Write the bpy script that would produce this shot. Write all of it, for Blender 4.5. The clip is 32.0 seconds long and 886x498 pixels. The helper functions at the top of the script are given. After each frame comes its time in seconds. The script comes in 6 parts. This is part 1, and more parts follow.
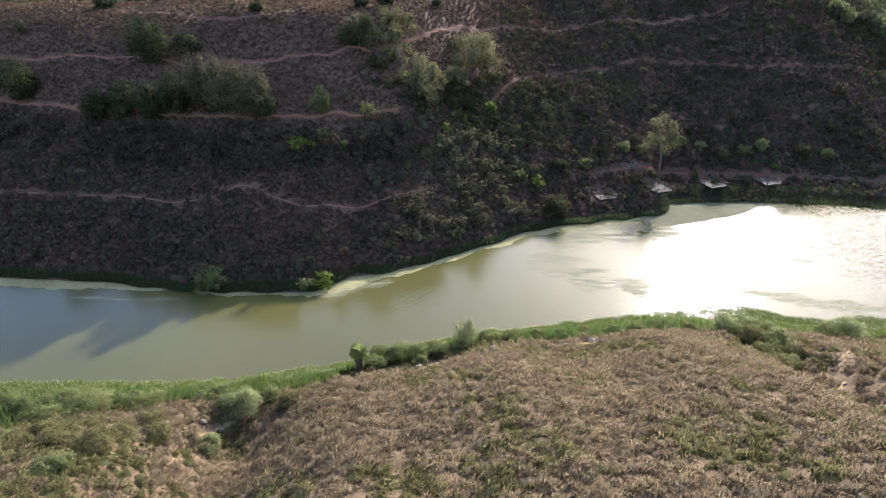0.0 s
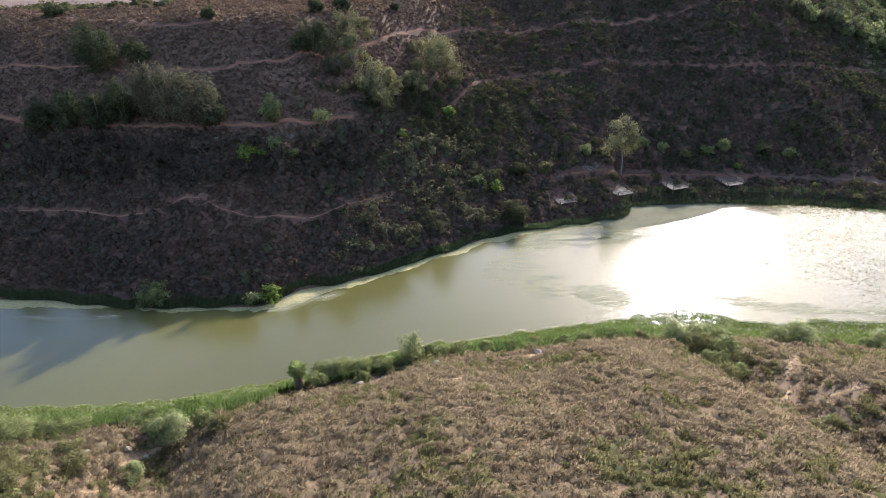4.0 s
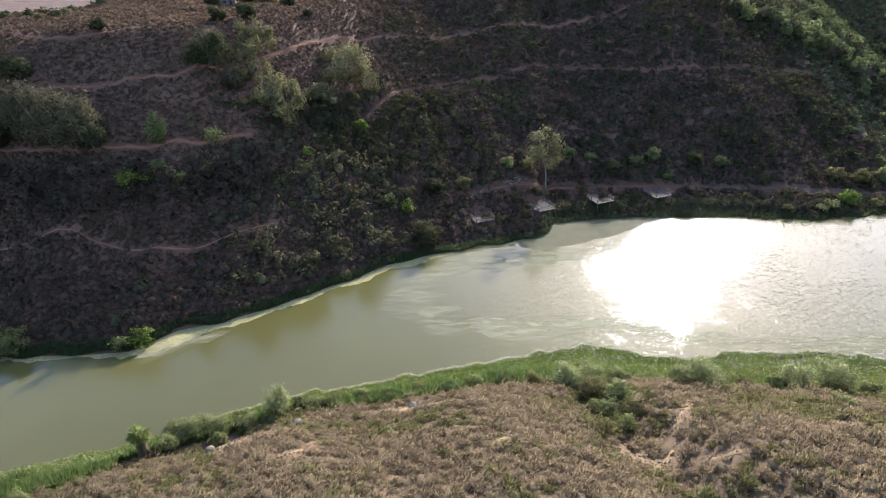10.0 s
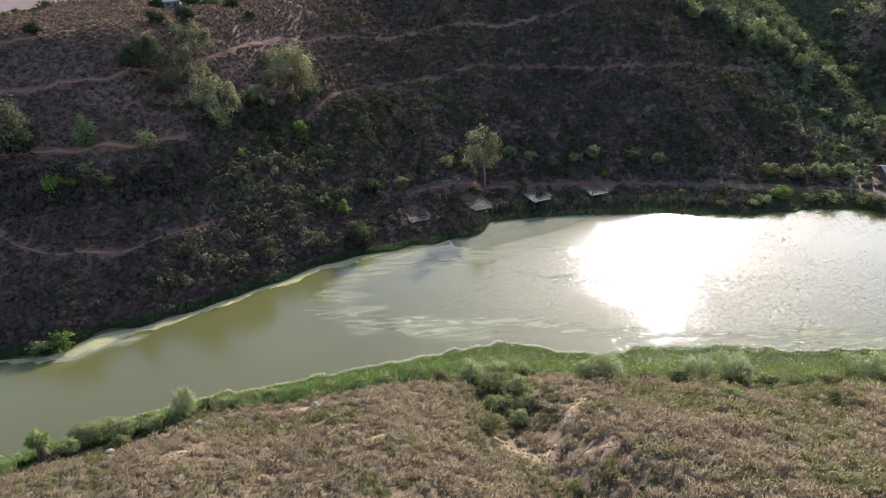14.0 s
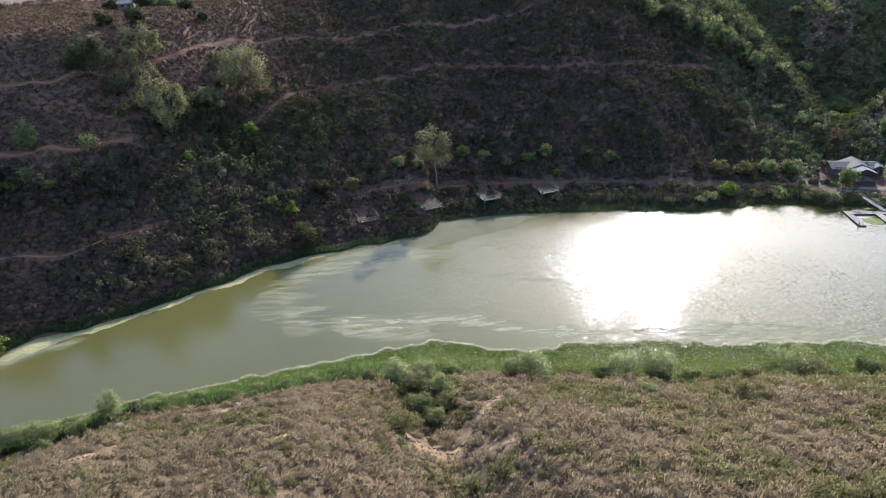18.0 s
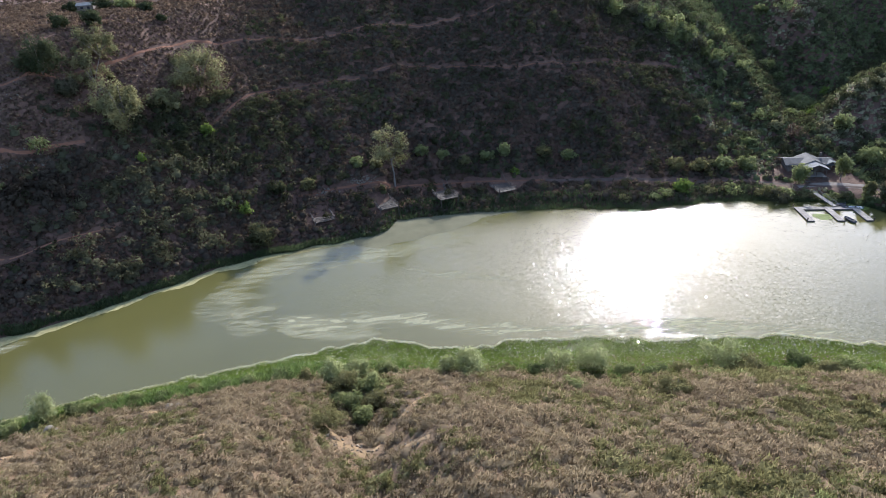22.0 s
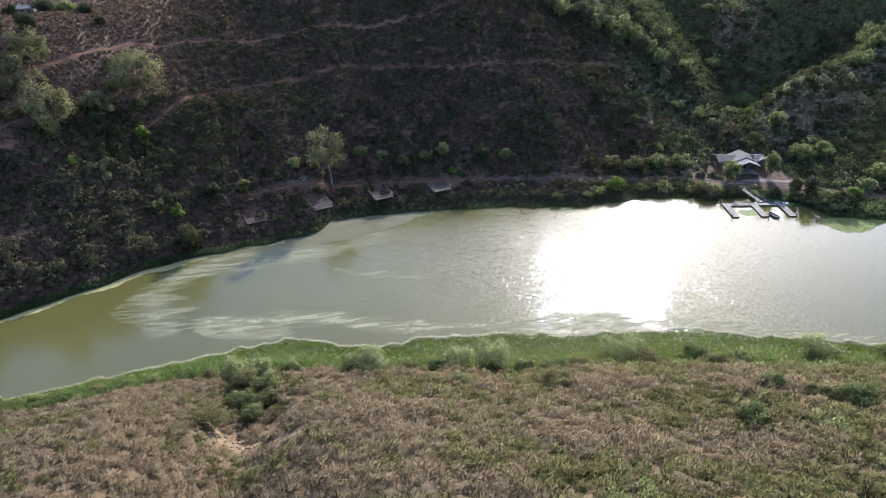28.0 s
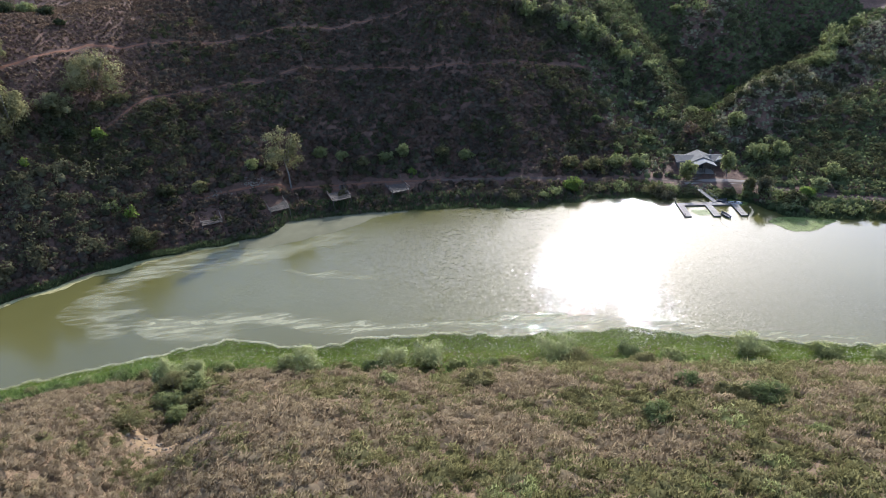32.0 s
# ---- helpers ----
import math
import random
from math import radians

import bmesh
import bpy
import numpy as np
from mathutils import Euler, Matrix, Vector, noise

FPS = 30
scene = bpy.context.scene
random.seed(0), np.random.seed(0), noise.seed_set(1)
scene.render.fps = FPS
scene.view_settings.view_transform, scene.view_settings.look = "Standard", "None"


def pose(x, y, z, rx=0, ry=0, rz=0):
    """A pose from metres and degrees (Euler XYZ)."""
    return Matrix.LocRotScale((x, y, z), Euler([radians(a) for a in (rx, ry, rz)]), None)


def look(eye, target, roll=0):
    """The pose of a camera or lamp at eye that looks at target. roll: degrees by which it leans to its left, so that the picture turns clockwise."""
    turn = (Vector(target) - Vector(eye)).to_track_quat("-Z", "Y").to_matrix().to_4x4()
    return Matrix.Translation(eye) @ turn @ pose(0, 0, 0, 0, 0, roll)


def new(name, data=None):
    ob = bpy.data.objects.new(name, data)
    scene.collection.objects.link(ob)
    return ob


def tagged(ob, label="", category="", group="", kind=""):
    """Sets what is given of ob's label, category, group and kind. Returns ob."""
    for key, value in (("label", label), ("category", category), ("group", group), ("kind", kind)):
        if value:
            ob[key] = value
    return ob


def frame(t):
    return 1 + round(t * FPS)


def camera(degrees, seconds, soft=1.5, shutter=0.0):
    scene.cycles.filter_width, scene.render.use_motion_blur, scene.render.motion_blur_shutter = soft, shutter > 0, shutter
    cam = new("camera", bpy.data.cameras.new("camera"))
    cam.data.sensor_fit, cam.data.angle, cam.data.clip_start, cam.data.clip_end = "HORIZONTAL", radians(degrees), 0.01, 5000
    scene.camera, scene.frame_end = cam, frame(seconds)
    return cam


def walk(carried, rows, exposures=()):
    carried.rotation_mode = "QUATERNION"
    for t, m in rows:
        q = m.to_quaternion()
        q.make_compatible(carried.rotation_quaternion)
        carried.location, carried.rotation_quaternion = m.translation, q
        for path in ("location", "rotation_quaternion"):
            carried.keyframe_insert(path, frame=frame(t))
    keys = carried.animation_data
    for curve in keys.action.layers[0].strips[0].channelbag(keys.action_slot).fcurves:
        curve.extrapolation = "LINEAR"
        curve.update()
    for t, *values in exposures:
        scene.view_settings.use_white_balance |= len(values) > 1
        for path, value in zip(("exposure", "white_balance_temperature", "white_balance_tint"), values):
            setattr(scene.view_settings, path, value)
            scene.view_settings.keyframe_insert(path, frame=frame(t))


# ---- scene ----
cam = camera(70.9, 32.0, 0.88)
# seconds, x, y, z of the drone in metres, then its yaw, pitch and roll in degrees
EXPOSURES = [(0, 2.0, 6050, 14), (8, 1.95, 6000, 14), (14, 1.84, 5850, 13), (20, 1.78, 5700, 12), (32, 1.76, 5680, 12)]
PATH = [
    (0, 0.39, -0.44, 75.62, 1.16, -26.28, -0.85),
    (0.5, 1.58, -0.66, 75.61, 1.01, -26.27, -0.95),
    (1, 2.81, -0.83, 75.67, 0.90, -26.29, -1.04),
    (1.5, 3.98, -0.82, 75.60, 0.78, -26.26, -1.13),
    (2, 5.03, -0.59, 75.44, 0.61, -26.20, -1.20),
    (2.5, 6.08, -0.07, 75.38, 0.43, -26.17, -1.27),
    (3, 7.17, 0.84, 75.41, 0.25, -26.17, -1.36),
    (3.5, 8.28, 2.06, 75.48, 0.11, -26.16, -1.43),
    (5.5, 12.84, 9.56, 76.01, -0.60, -26.24, -1.65),
    (6, 14.29, 11.43, 76.06, -0.73, -26.27, -1.75),
    (6.5, 15.78, 13.00, 76.05, -0.87, -26.27, -1.84),
    (7, 17.47, 14.25, 76.14, -0.99, -26.32, -1.90),
    (7.5, 19.39, 15.23, 76.32, -1.12, -26.39, -1.96),
    (8, 21.45, 15.96, 76.49, -1.25, -26.45, -2.01),
    (8.5, 23.57, 16.47, 76.63, -1.41, -26.51, -2.05),
    (9, 25.75, 16.83, 76.73, -1.59, -26.54, -2.08),
    (9.5, 28.03, 17.02, 76.80, -1.76, -26.55, -2.11),
    (10, 30.29, 17.14, 76.82, -1.92, -26.56, -2.13),
    (10.5, 32.37, 17.23, 76.82, -2.10, -26.57, -2.16),
    (11, 34.30, 17.14, 76.86, -2.26, -26.60, -2.20),
    (11.5, 36.25, 16.84, 77.00, -2.39, -26.64, -2.25),
    (12, 38.21, 16.50, 77.13, -2.51, -26.68, -2.28),
    (12.5, 40.15, 16.18, 77.17, -2.64, -26.71, -2.30),
    (13, 42.12, 15.85, 77.15, -2.73, -26.72, -2.35),
    (13.5, 44.01, 15.52, 77.09, -2.83, -26.72, -2.42),
    (14, 45.71, 15.21, 76.99, -2.97, -26.71, -2.44),
    (14.5, 47.41, 14.89, 76.87, -3.11, -26.70, -2.47),
    (16.5, 53.83, 13.96, 77.00, -3.53, -26.79, -2.64),
    (17, 55.23, 13.89, 76.98, -3.64, -26.81, -2.67),
    (17.5, 56.58, 13.79, 76.92, -3.75, -26.81, -2.70),
    (18, 57.94, 13.65, 76.89, -3.85, -26.82, -2.74),
    (18.5, 59.29, 13.49, 76.88, -3.95, -26.83, -2.78),
    (19, 60.63, 13.31, 76.82, -4.06, -26.83, -2.80),
    (19.5, 61.99, 13.13, 76.76, -4.15, -26.83, -2.83),
    (20, 63.38, 12.89, 76.74, -4.23, -26.85, -2.89),
    (20.5, 64.75, 12.62, 76.74, -4.32, -26.87, -2.93),
    (21, 66.04, 12.36, 76.74, -4.43, -26.89, -2.93),
    (21.5, 67.33, 12.12, 76.70, -4.53, -26.90, -2.95),
    (22, 68.67, 11.87, 76.62, -4.60, -26.89, -3.00),
    (22.5, 70.01, 11.61, 76.55, -4.67, -26.88, -3.04),
    (23, 71.35, 11.32, 76.47, -4.75, -26.86, -3.07),
    (23.5, 72.68, 11.01, 76.38, -4.84, -26.84, -3.08),
    (24, 74.00, 10.70, 76.33, -4.94, -26.84, -3.09),
    (24.5, 75.35, 10.44, 76.28, -5.02, -26.84, -3.12),
    (25, 76.74, 10.19, 76.20, -5.10, -26.83, -3.14),
    (25.5, 78.12, 9.95, 76.10, -5.19, -26.82, -3.16),
    (27.5, 83.84, 8.82, 75.91, -5.52, -26.81, -3.19),
    (28, 85.41, 8.58, 75.88, -5.57, -26.83, -3.19),
    (28.5, 86.93, 8.34, 75.85, -5.64, -26.85, -3.19),
    (29, 88.39, 8.07, 75.81, -5.71, -26.86, -3.19),
    (29.5, 89.85, 7.79, 75.76, -5.77, -26.85, -3.21),
    (30, 91.30, 7.55, 75.69, -5.82, -26.84, -3.24),
    (30.5, 92.75, 7.35, 75.61, -5.88, -26.81, -3.24),
    (31, 94.18, 7.17, 75.50, -5.94, -26.78, -3.24),
    (31.5, 95.59, 6.99, 75.43, -6.00, -26.77, -3.23),
    (32, 97.03, 6.79, 75.43, -6.05, -26.79, -3.23),
]


def drone(x, y, z, yaw, pitch, roll):
    yaw, pitch = radians(yaw), radians(pitch)
    ahead = Vector((-math.sin(yaw) * math.cos(pitch), math.cos(yaw) * math.cos(pitch), math.sin(pitch)))
    return look((x, y, z), Vector((x, y, z)) + ahead, roll)


walk(cam, [(row[0], drone(*row[1:])) for row in PATH], EXPOSURES)

# ---- sky and sun ----
SUN_TURN, SUN_UP = 24.6, 26.0
world = bpy.data.worlds.new("sky")
scene.world = world
world.use_nodes = True
wn = world.node_tree.nodes
sky = wn.new("ShaderNodeTexSky")
sky.sky_type, sky.sun_disc = "NISHITA", False
sky.sun_elevation, sky.sun_rotation = radians(SUN_UP), radians(SUN_TURN)
sky.air_density, sky.dust_density, sky.ozone_density = 0.75, 1.1, 0.3
world.node_tree.links.new(sky.outputs[0], wn["Background"].inputs[0])
wn["Background"].inputs[1].default_value = 0.15
sun = new("sun", bpy.data.lights.new("sun", "SUN"))
sun.data.energy, sun.data.angle, sun.data.color = 3.1, radians(0.6), (1.0, 0.945, 0.85)
to_sun = Vector((math.sin(radians(SUN_TURN)) * math.cos(radians(SUN_UP)), math.cos(radians(SUN_TURN)) * math.cos(radians(SUN_UP)), math.sin(radians(SUN_UP))))
sun.matrix_world = look(to_sun * 500, (0, 0, 0))

# ---- materials ----
def nodes_of(name):
    m = bpy.data.materials.new(name)
    m.use_nodes = True
    m.node_tree.nodes.clear()
    return m, m.node_tree.nodes, m.node_tree.links


def noise_node(n, k, vec, scale, detail=4.0):
    t = n.new("ShaderNodeTexNoise")
    t.inputs["Scale"].default_value, t.inputs["Detail"].default_value = scale, detail
    k.new(vec, t.inputs["Vector"])
    return t.outputs["Fac"]


def ramp(n, k, fac, stops):
    r = n.new("ShaderNodeValToRGB")
    while len(r.color_ramp.elements) < len(stops):
        r.color_ramp.elements.new(0.5)
    for e, (p, c) in zip(r.color_ramp.elements, stops):
        e.position, e.color = p, (*c, 1) if len(c) == 3 else c
    k.new(fac, r.inputs[0])
    return r.outputs[0]


def mix(n, k, fac, a, b, how="MIX"):
    m = n.new("ShaderNodeMix")
    m.data_type, m.blend_type = "RGBA", how
    for socket, v in ((m.inputs[0], fac), (m.inputs[6], a), (m.inputs[7], b)):
        if isinstance(v, (int, float)):
            socket.default_value = v
        elif isinstance(v, tuple):
            socket.default_value = (*v, 1)
        else:
            k.new(v, socket)
    return m.outputs[2]


def math_node(n, k, op, a, b=None):
    m = n.new("ShaderNodeMath")
    m.operation = op
    for socket, v in zip(m.inputs, (a, b)):
        if v is None:
            continue
        if isinstance(v, (int, float)):
            socket.default_value = v
        else:
            k.new(v, socket)
    return m.outputs[0]


def finish(m, n, k, color, rough, height=None, bump=0.3, distance=0.05, metal=0.0, spec=0.5):
    b, out = n.new("ShaderNodeBsdfPrincipled"), n.new("ShaderNodeOutputMaterial")
    k.new(color, b.inputs["Base Color"])
    b.inputs["Roughness"].default_value, b.inputs["Metallic"].default_value = rough, metal
    b.inputs["Specular IOR Level"].default_value = spec
    if height is not None:
        bm = n.new("ShaderNodeBump")
        bm.inputs["Strength"].default_value, bm.inputs["Distance"].default_value = bump, distance
        k.new(height, bm.inputs["Height"])
        k.new(bm.outputs[0], b.inputs["Normal"])
    k.new(b.outputs[0], out.inputs[0])
    return m


def solid(name, dark, light, scale, rough=0.8, metal=0.0, bump=0.4, distance=0.03, spec=0.12):
    """A weathered surface: grain over broad stains, varied from piece to piece."""
    m, n, k = nodes_of(name)
    vec = n.new("ShaderNodeNewGeometry").outputs["Position"]
    fine, broad = noise_node(n, k, vec, scale, 6), noise_node(n, k, vec, scale * 0.13, 3)
    each = n.new("ShaderNodeObjectInfo").outputs["Random"]
    fac = math_node(n, k, "ADD", math_node(n, k, "MULTIPLY", fine, 0.55), math_node(n, k, "MULTIPLY", broad, 0.45))
    color = ramp(n, k, fac, ((0.3, dark), (0.68, light)))
    tone = math_node(n, k, "ADD", 0.82, math_node(n, k, "MULTIPLY", each, 0.36))
    grey = n.new("ShaderNodeCombineColor")
    for s in grey.inputs:
        k.new(tone, s)
    return finish(m, n, k, mix(n, k, 1.0, color, grey.outputs[0], "MULTIPLY"), rough, fine, bump, distance, metal, spec)


def foliage(name, stops, glow=0.3, patch=0.12, gloss=0.0, grain=0.4):
    """Leaves: each plant has its own tint, with broad drifts of colour; part of the light passes through."""
    m, n, k = nodes_of(name)
    vec = n.new("ShaderNodeNewGeometry").outputs["Position"]
    a = n.new("ShaderNodeAttribute")
    a.attribute_name = "tint"
    drift = noise_node(n, k, vec, patch, 3)
    fine = noise_node(n, k, vec, 3.0, 2)
    fac = math_node(n, k, "ADD", math_node(n, k, "MULTIPLY", a.outputs["Fac"], 0.6), math_node(n, k, "MULTIPLY", drift, 0.45))
    fac = math_node(n, k, "ADD", fac, math_node(n, k, "MULTIPLY", math_node(n, k, "SUBTRACT", fine, 0.5), grain))
    color = ramp(n, k, fac, stops)
    d, t, x, out = n.new("ShaderNodeBsdfDiffuse"), n.new("ShaderNodeBsdfTranslucent"), n.new("ShaderNodeMixShader"), n.new("ShaderNodeOutputMaterial")
    k.new(color, d.inputs[0])
    k.new(color, t.inputs[0])
    x.inputs[0].default_value = glow
    k.new(d.outputs[0], x.inputs[1])
    k.new(t.outputs[0], x.inputs[2])
    last = x.outputs[0]
    if gloss:
        g, y = n.new("ShaderNodeBsdfGlossy"), n.new("ShaderNodeMixShader")
        g.inputs["Roughness"].default_value, y.inputs[0].default_value = 0.45, gloss
        k.new(last, y.inputs[1])
        k.new(g.outputs[0], y.inputs[2])
        last = y.outputs[0]
    k.new(last, out.inputs[0])
    return m


def make_ground():
    m, n, k = nodes_of("hillside_soil")
    vec = n.new("ShaderNodeNewGeometry").outputs["Position"]
    parts = n.new("ShaderNodeSeparateXYZ")
    k.new(vec, parts.inputs[0])
    broad, mid, fine = noise_node(n, k, vec, 0.06, 4), noise_node(n, k, vec, 0.6, 5), noise_node(n, k, vec, 6.0, 5)
    blend = math_node(n, k, "ADD", math_node(n, k, "MULTIPLY", broad, 0.5), math_node(n, k, "MULTIPLY", mid, 0.5))
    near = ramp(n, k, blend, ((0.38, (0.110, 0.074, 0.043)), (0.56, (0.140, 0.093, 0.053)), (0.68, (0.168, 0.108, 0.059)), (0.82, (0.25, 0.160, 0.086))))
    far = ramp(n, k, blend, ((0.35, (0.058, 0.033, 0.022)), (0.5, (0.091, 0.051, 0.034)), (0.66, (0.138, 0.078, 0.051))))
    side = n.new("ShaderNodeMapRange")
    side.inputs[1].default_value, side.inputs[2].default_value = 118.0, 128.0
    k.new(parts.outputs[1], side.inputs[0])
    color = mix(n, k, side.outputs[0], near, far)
    speck = ramp(n, k, fine, ((0.3, (0.7, 0.7, 0.7)), (0.7, (1.25, 1.22, 1.18))))
    color = mix(n, k, 0.8, color, speck, "MULTIPLY")
    return finish(m, n, k, color, 0.95, fine, 0.6, 0.15, spec=0.2)


def make_water():
    m, n, k = nodes_of("murky_lake_water")
    vec = n.new("ShaderNodeNewGeometry").outputs["Position"]
    parts = n.new("ShaderNodeSeparateXYZ")
    k.new(vec, parts.inputs[0])
    broad = noise_node(n, k, vec, 0.022, 3)
    murk = ramp(n, k, broad, ((0.3, (0.068, 0.062, 0.018)), (0.7, (0.087, 0.079, 0.025))))
    # wavelets: two crossing trains, broken up, and a calm patch here and there
    wide = n.new("ShaderNodeMapping")
    wide.inputs["Scale"].default_value, wide.inputs["Rotation"].default_value = (0.8, 1.5, 1.0), (0, 0, 0.3)
    k.new(vec, wide.inputs[0])
    small, large = noise_node(n, k, wide.outputs[0], 1.25, 2.2), noise_node(n, k, wide.outputs[0], 0.5, 2)
    wind = ramp(n, k, noise_node(n, k, vec, 0.03, 2), ((0.35, (0.35, 0.35, 0.35)), (0.65, (1, 1, 1))))
    train, bands = n.new("ShaderNodeTexWave"), n.new("ShaderNodeMapping")
    bands.inputs["Rotation"].default_value = (0, 0, 0.75)
    k.new(vec, bands.inputs[0])
    k.new(bands.outputs[0], train.inputs["Vector"])
    train.inputs["Scale"].default_value, train.inputs["Distortion"].default_value, train.inputs["Detail Scale"].default_value = 0.2, 2.5, 0.4
    arm = n.new("ShaderNodeMapRange")
    arm.inputs[1].default_value, arm.inputs[2].default_value, arm.inputs[3].default_value, arm.inputs[4].default_value = -20.0, 25.0, 1.6, 0.0
    k.new(parts.outputs[0], arm.inputs[0])
    tiny = math_node(n, k, "MULTIPLY", noise_node(n, k, wide.outputs[0], 6.0, 1), 0.12)
    height = math_node(n, k, "MULTIPLY", math_node(n, k, "ADD", math_node(n, k, "ADD", small, large), math_node(n, k, "ADD", tiny, math_node(n, k, "MULTIPLY", train.outputs["Fac"], arm.outputs[0]))), wind)
    # the western arm lies in the lee of the hill
    lee = n.new("ShaderNodeMapRange")
    lee.inputs[1].default_value, lee.inputs[2].default_value, lee.inputs[3].default_value = 15.0, 110.0, 0.16
    k.new(parts.outputs[0], lee.inputs[0])
    # and the water before the docks is sheltered too
    cove = n.new("ShaderNodeMapRange")
    cove.inputs[1].default_value, cove.inputs[2].default_value, cove.inputs[3].default_value, cove.inputs[4].default_value = 145.0, 210.0, 1.0, 0.12
    k.new(parts.outputs[0], cove.inputs[0])
    calm = math_node(n, k, "MULTIPLY", lee.outputs[0], cove.outputs[0])
    height = math_node(n, k, "MULTIPLY", height, calm)
    b, out, bm = n.new("ShaderNodeBsdfPrincipled"), n.new("ShaderNodeOutputMaterial"), n.new("ShaderNodeBump")
    bm.inputs["Strength"].default_value, bm.inputs["Distance"].default_value = 1.0, 0.031
    k.new(height, bm.inputs["Height"])
    # wind facets: small patches tilted at random, a few of them steep, that flash in the sun
    cells, centre, cube, tilt, total = n.new("ShaderNodeTexVoronoi"), n.new("ShaderNodeVectorMath"), n.new("ShaderNodeVectorMath"), n.new("ShaderNodeVectorMath"), n.new("ShaderNodeVectorMath")
    cells.inputs["Scale"].default_value = 4.4
    k.new(vec, cells.inputs["Vector"])
    centre.operation, centre.inputs[1].default_value, centre.inputs[2].default_value = "MULTIPLY_ADD", (2, 2, 0), (-1, -1, 0)
    k.new(cells.outputs["Color"], centre.inputs[0])
    cube.operation = "MULTIPLY"
    k.new(centre.outputs[0], cube.inputs[0])
    bend = n.new("ShaderNodeVectorMath")
    bend.operation = "ABSOLUTE"
    k.new(centre.outputs[0], bend.inputs[0])
    k.new(bend.outputs[0], cube.inputs[1])
    steep, steeper = n.new("ShaderNodeVectorMath"), n.new("ShaderNodeVectorMath")
    for node, a in ((steep, cube), (steeper, steep)):
        node.operation = "MULTIPLY"
        k.new(a.outputs[0], node.inputs[0])
        k.new(bend.outputs[0], node.inputs[1])
    tilt.operation = "SCALE"
    k.new(steeper.outputs[0], tilt.inputs[0])
    k.new(math_node(n, k, "MULTIPLY", math_node(n, k, "MULTIPLY", calm, 0.23), wind), tilt.inputs["Scale"])
    total.operation = "ADD"
    k.new(bm.outputs[0], total.inputs[0])
    k.new(tilt.outputs[0], total.inputs[1])
    k.new(total.outputs[0], b.inputs["Normal"])
    k.new(murk, b.inputs["Base Color"])
    b.inputs["IOR"].default_value = 1.33
    # fine ripples blur the reflections in the western arm
    blur = n.new("ShaderNodeMapRange")
    blur.inputs[1].default_value, blur.inputs[2].default_value, blur.inputs[3].default_value, blur.inputs[4].default_value = 30.0, 100.0, 0.13, 0.04
    k.new(parts.outputs[0], blur.inputs[0])
    k.new(blur.outputs[0], b.inputs["Roughness"])
    k.new(b.outputs[0], out.inputs[0])
    return m


def make_film(name, start, full, peak):
    m, n, k = nodes_of(name)
    vec = n.new("ShaderNodeNewGeometry").outputs["Position"]
    a = n.new("ShaderNodeAttribute")
    a.attribute_name = "tint"
    long = n.new("ShaderNodeMapping")
    long.inputs["Scale"].default_value, long.inputs["Rotation"].default_value = (0.2, 1.0, 1.0), (0, 0, 0.18)
    k.new(vec, long.inputs[0])
    streak, grain = noise_node(n, k, long.outputs[0], 0.62, 8), noise_node(n, k, vec, 2.2, 4)
    streak.node.inputs["Distortion"].default_value = 0.9
    cover = math_node(n, k, "ADD", math_node(n, k, "MULTIPLY", a.outputs["Fac"], 0.4), math_node(n, k, "SUBTRACT", math_node(n, k, "MULTIPLY", streak, 2.0), 0.6))
    cover = math_node(n, k, "ADD", cover, math_node(n, k, "MULTIPLY", grain, 0.12))
    veil = ramp(n, k, cover, ((start, (0, 0, 0)), (full, (peak, peak, peak))))
    d, t, x, out = n.new("ShaderNodeBsdfDiffuse"), n.new("ShaderNodeBsdfTransparent"), n.new("ShaderNodeMixShader"), n.new("ShaderNodeOutputMaterial")
    k.new(ramp(n, k, grain, ((0.3, (0.24, 0.225, 0.135)), (0.7, (0.39, 0.365, 0.24)))), d.inputs[0])
    rim = math_node(n, k, "MULTIPLY", veil, math_node(n, k, "MINIMUM", math_node(n, k, "MULTIPLY", a.outputs["Fac"], 5.0), 1.0))
    k.new(rim, x.inputs[0])
    k.new(t.outputs[0], x.inputs[1])
    k.new(d.outputs[0], x.inputs[2])
    k.new(x.outputs[0], out.inputs[0])
    return m


SOIL, WATER = make_ground(), make_water()
FILM, THICK_FILM = make_film("thin_scum_film", 0.40, 1.05, 0.52), make_film("thick_scum_film", 0.45, 0.95, 0.68)
DRY = foliage("dry_sage_twigs", ((0.12, (0.142, 0.104, 0.065)), (0.36, (0.200, 0.151, 0.097)), (0.58, (0.230, 0.178, 0.111)), (0.8, (0.254, 0.200, 0.117)), (0.95, (0.288, 0.230, 0.134))), 0.55, grain=0.12)
NEAR_GRASS = foliage("straw_grass", ((0.15, (0.132, 0.092, 0.050)), (0.5, (0.192, 0.140, 0.076)), (0.9, (0.28, 0.212, 0.118))), 0.55, grain=0.2)
OLIVE = foliage("olive_scrub_leaves", ((0.15, (0.094, 0.086, 0.035)), (0.5, (0.146, 0.135, 0.058)), (0.9, (0.200, 0.182, 0.091))), 0.56, grain=0.2)
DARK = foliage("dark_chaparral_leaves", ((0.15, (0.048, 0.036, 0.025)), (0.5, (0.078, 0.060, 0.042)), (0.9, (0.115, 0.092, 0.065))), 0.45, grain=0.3)
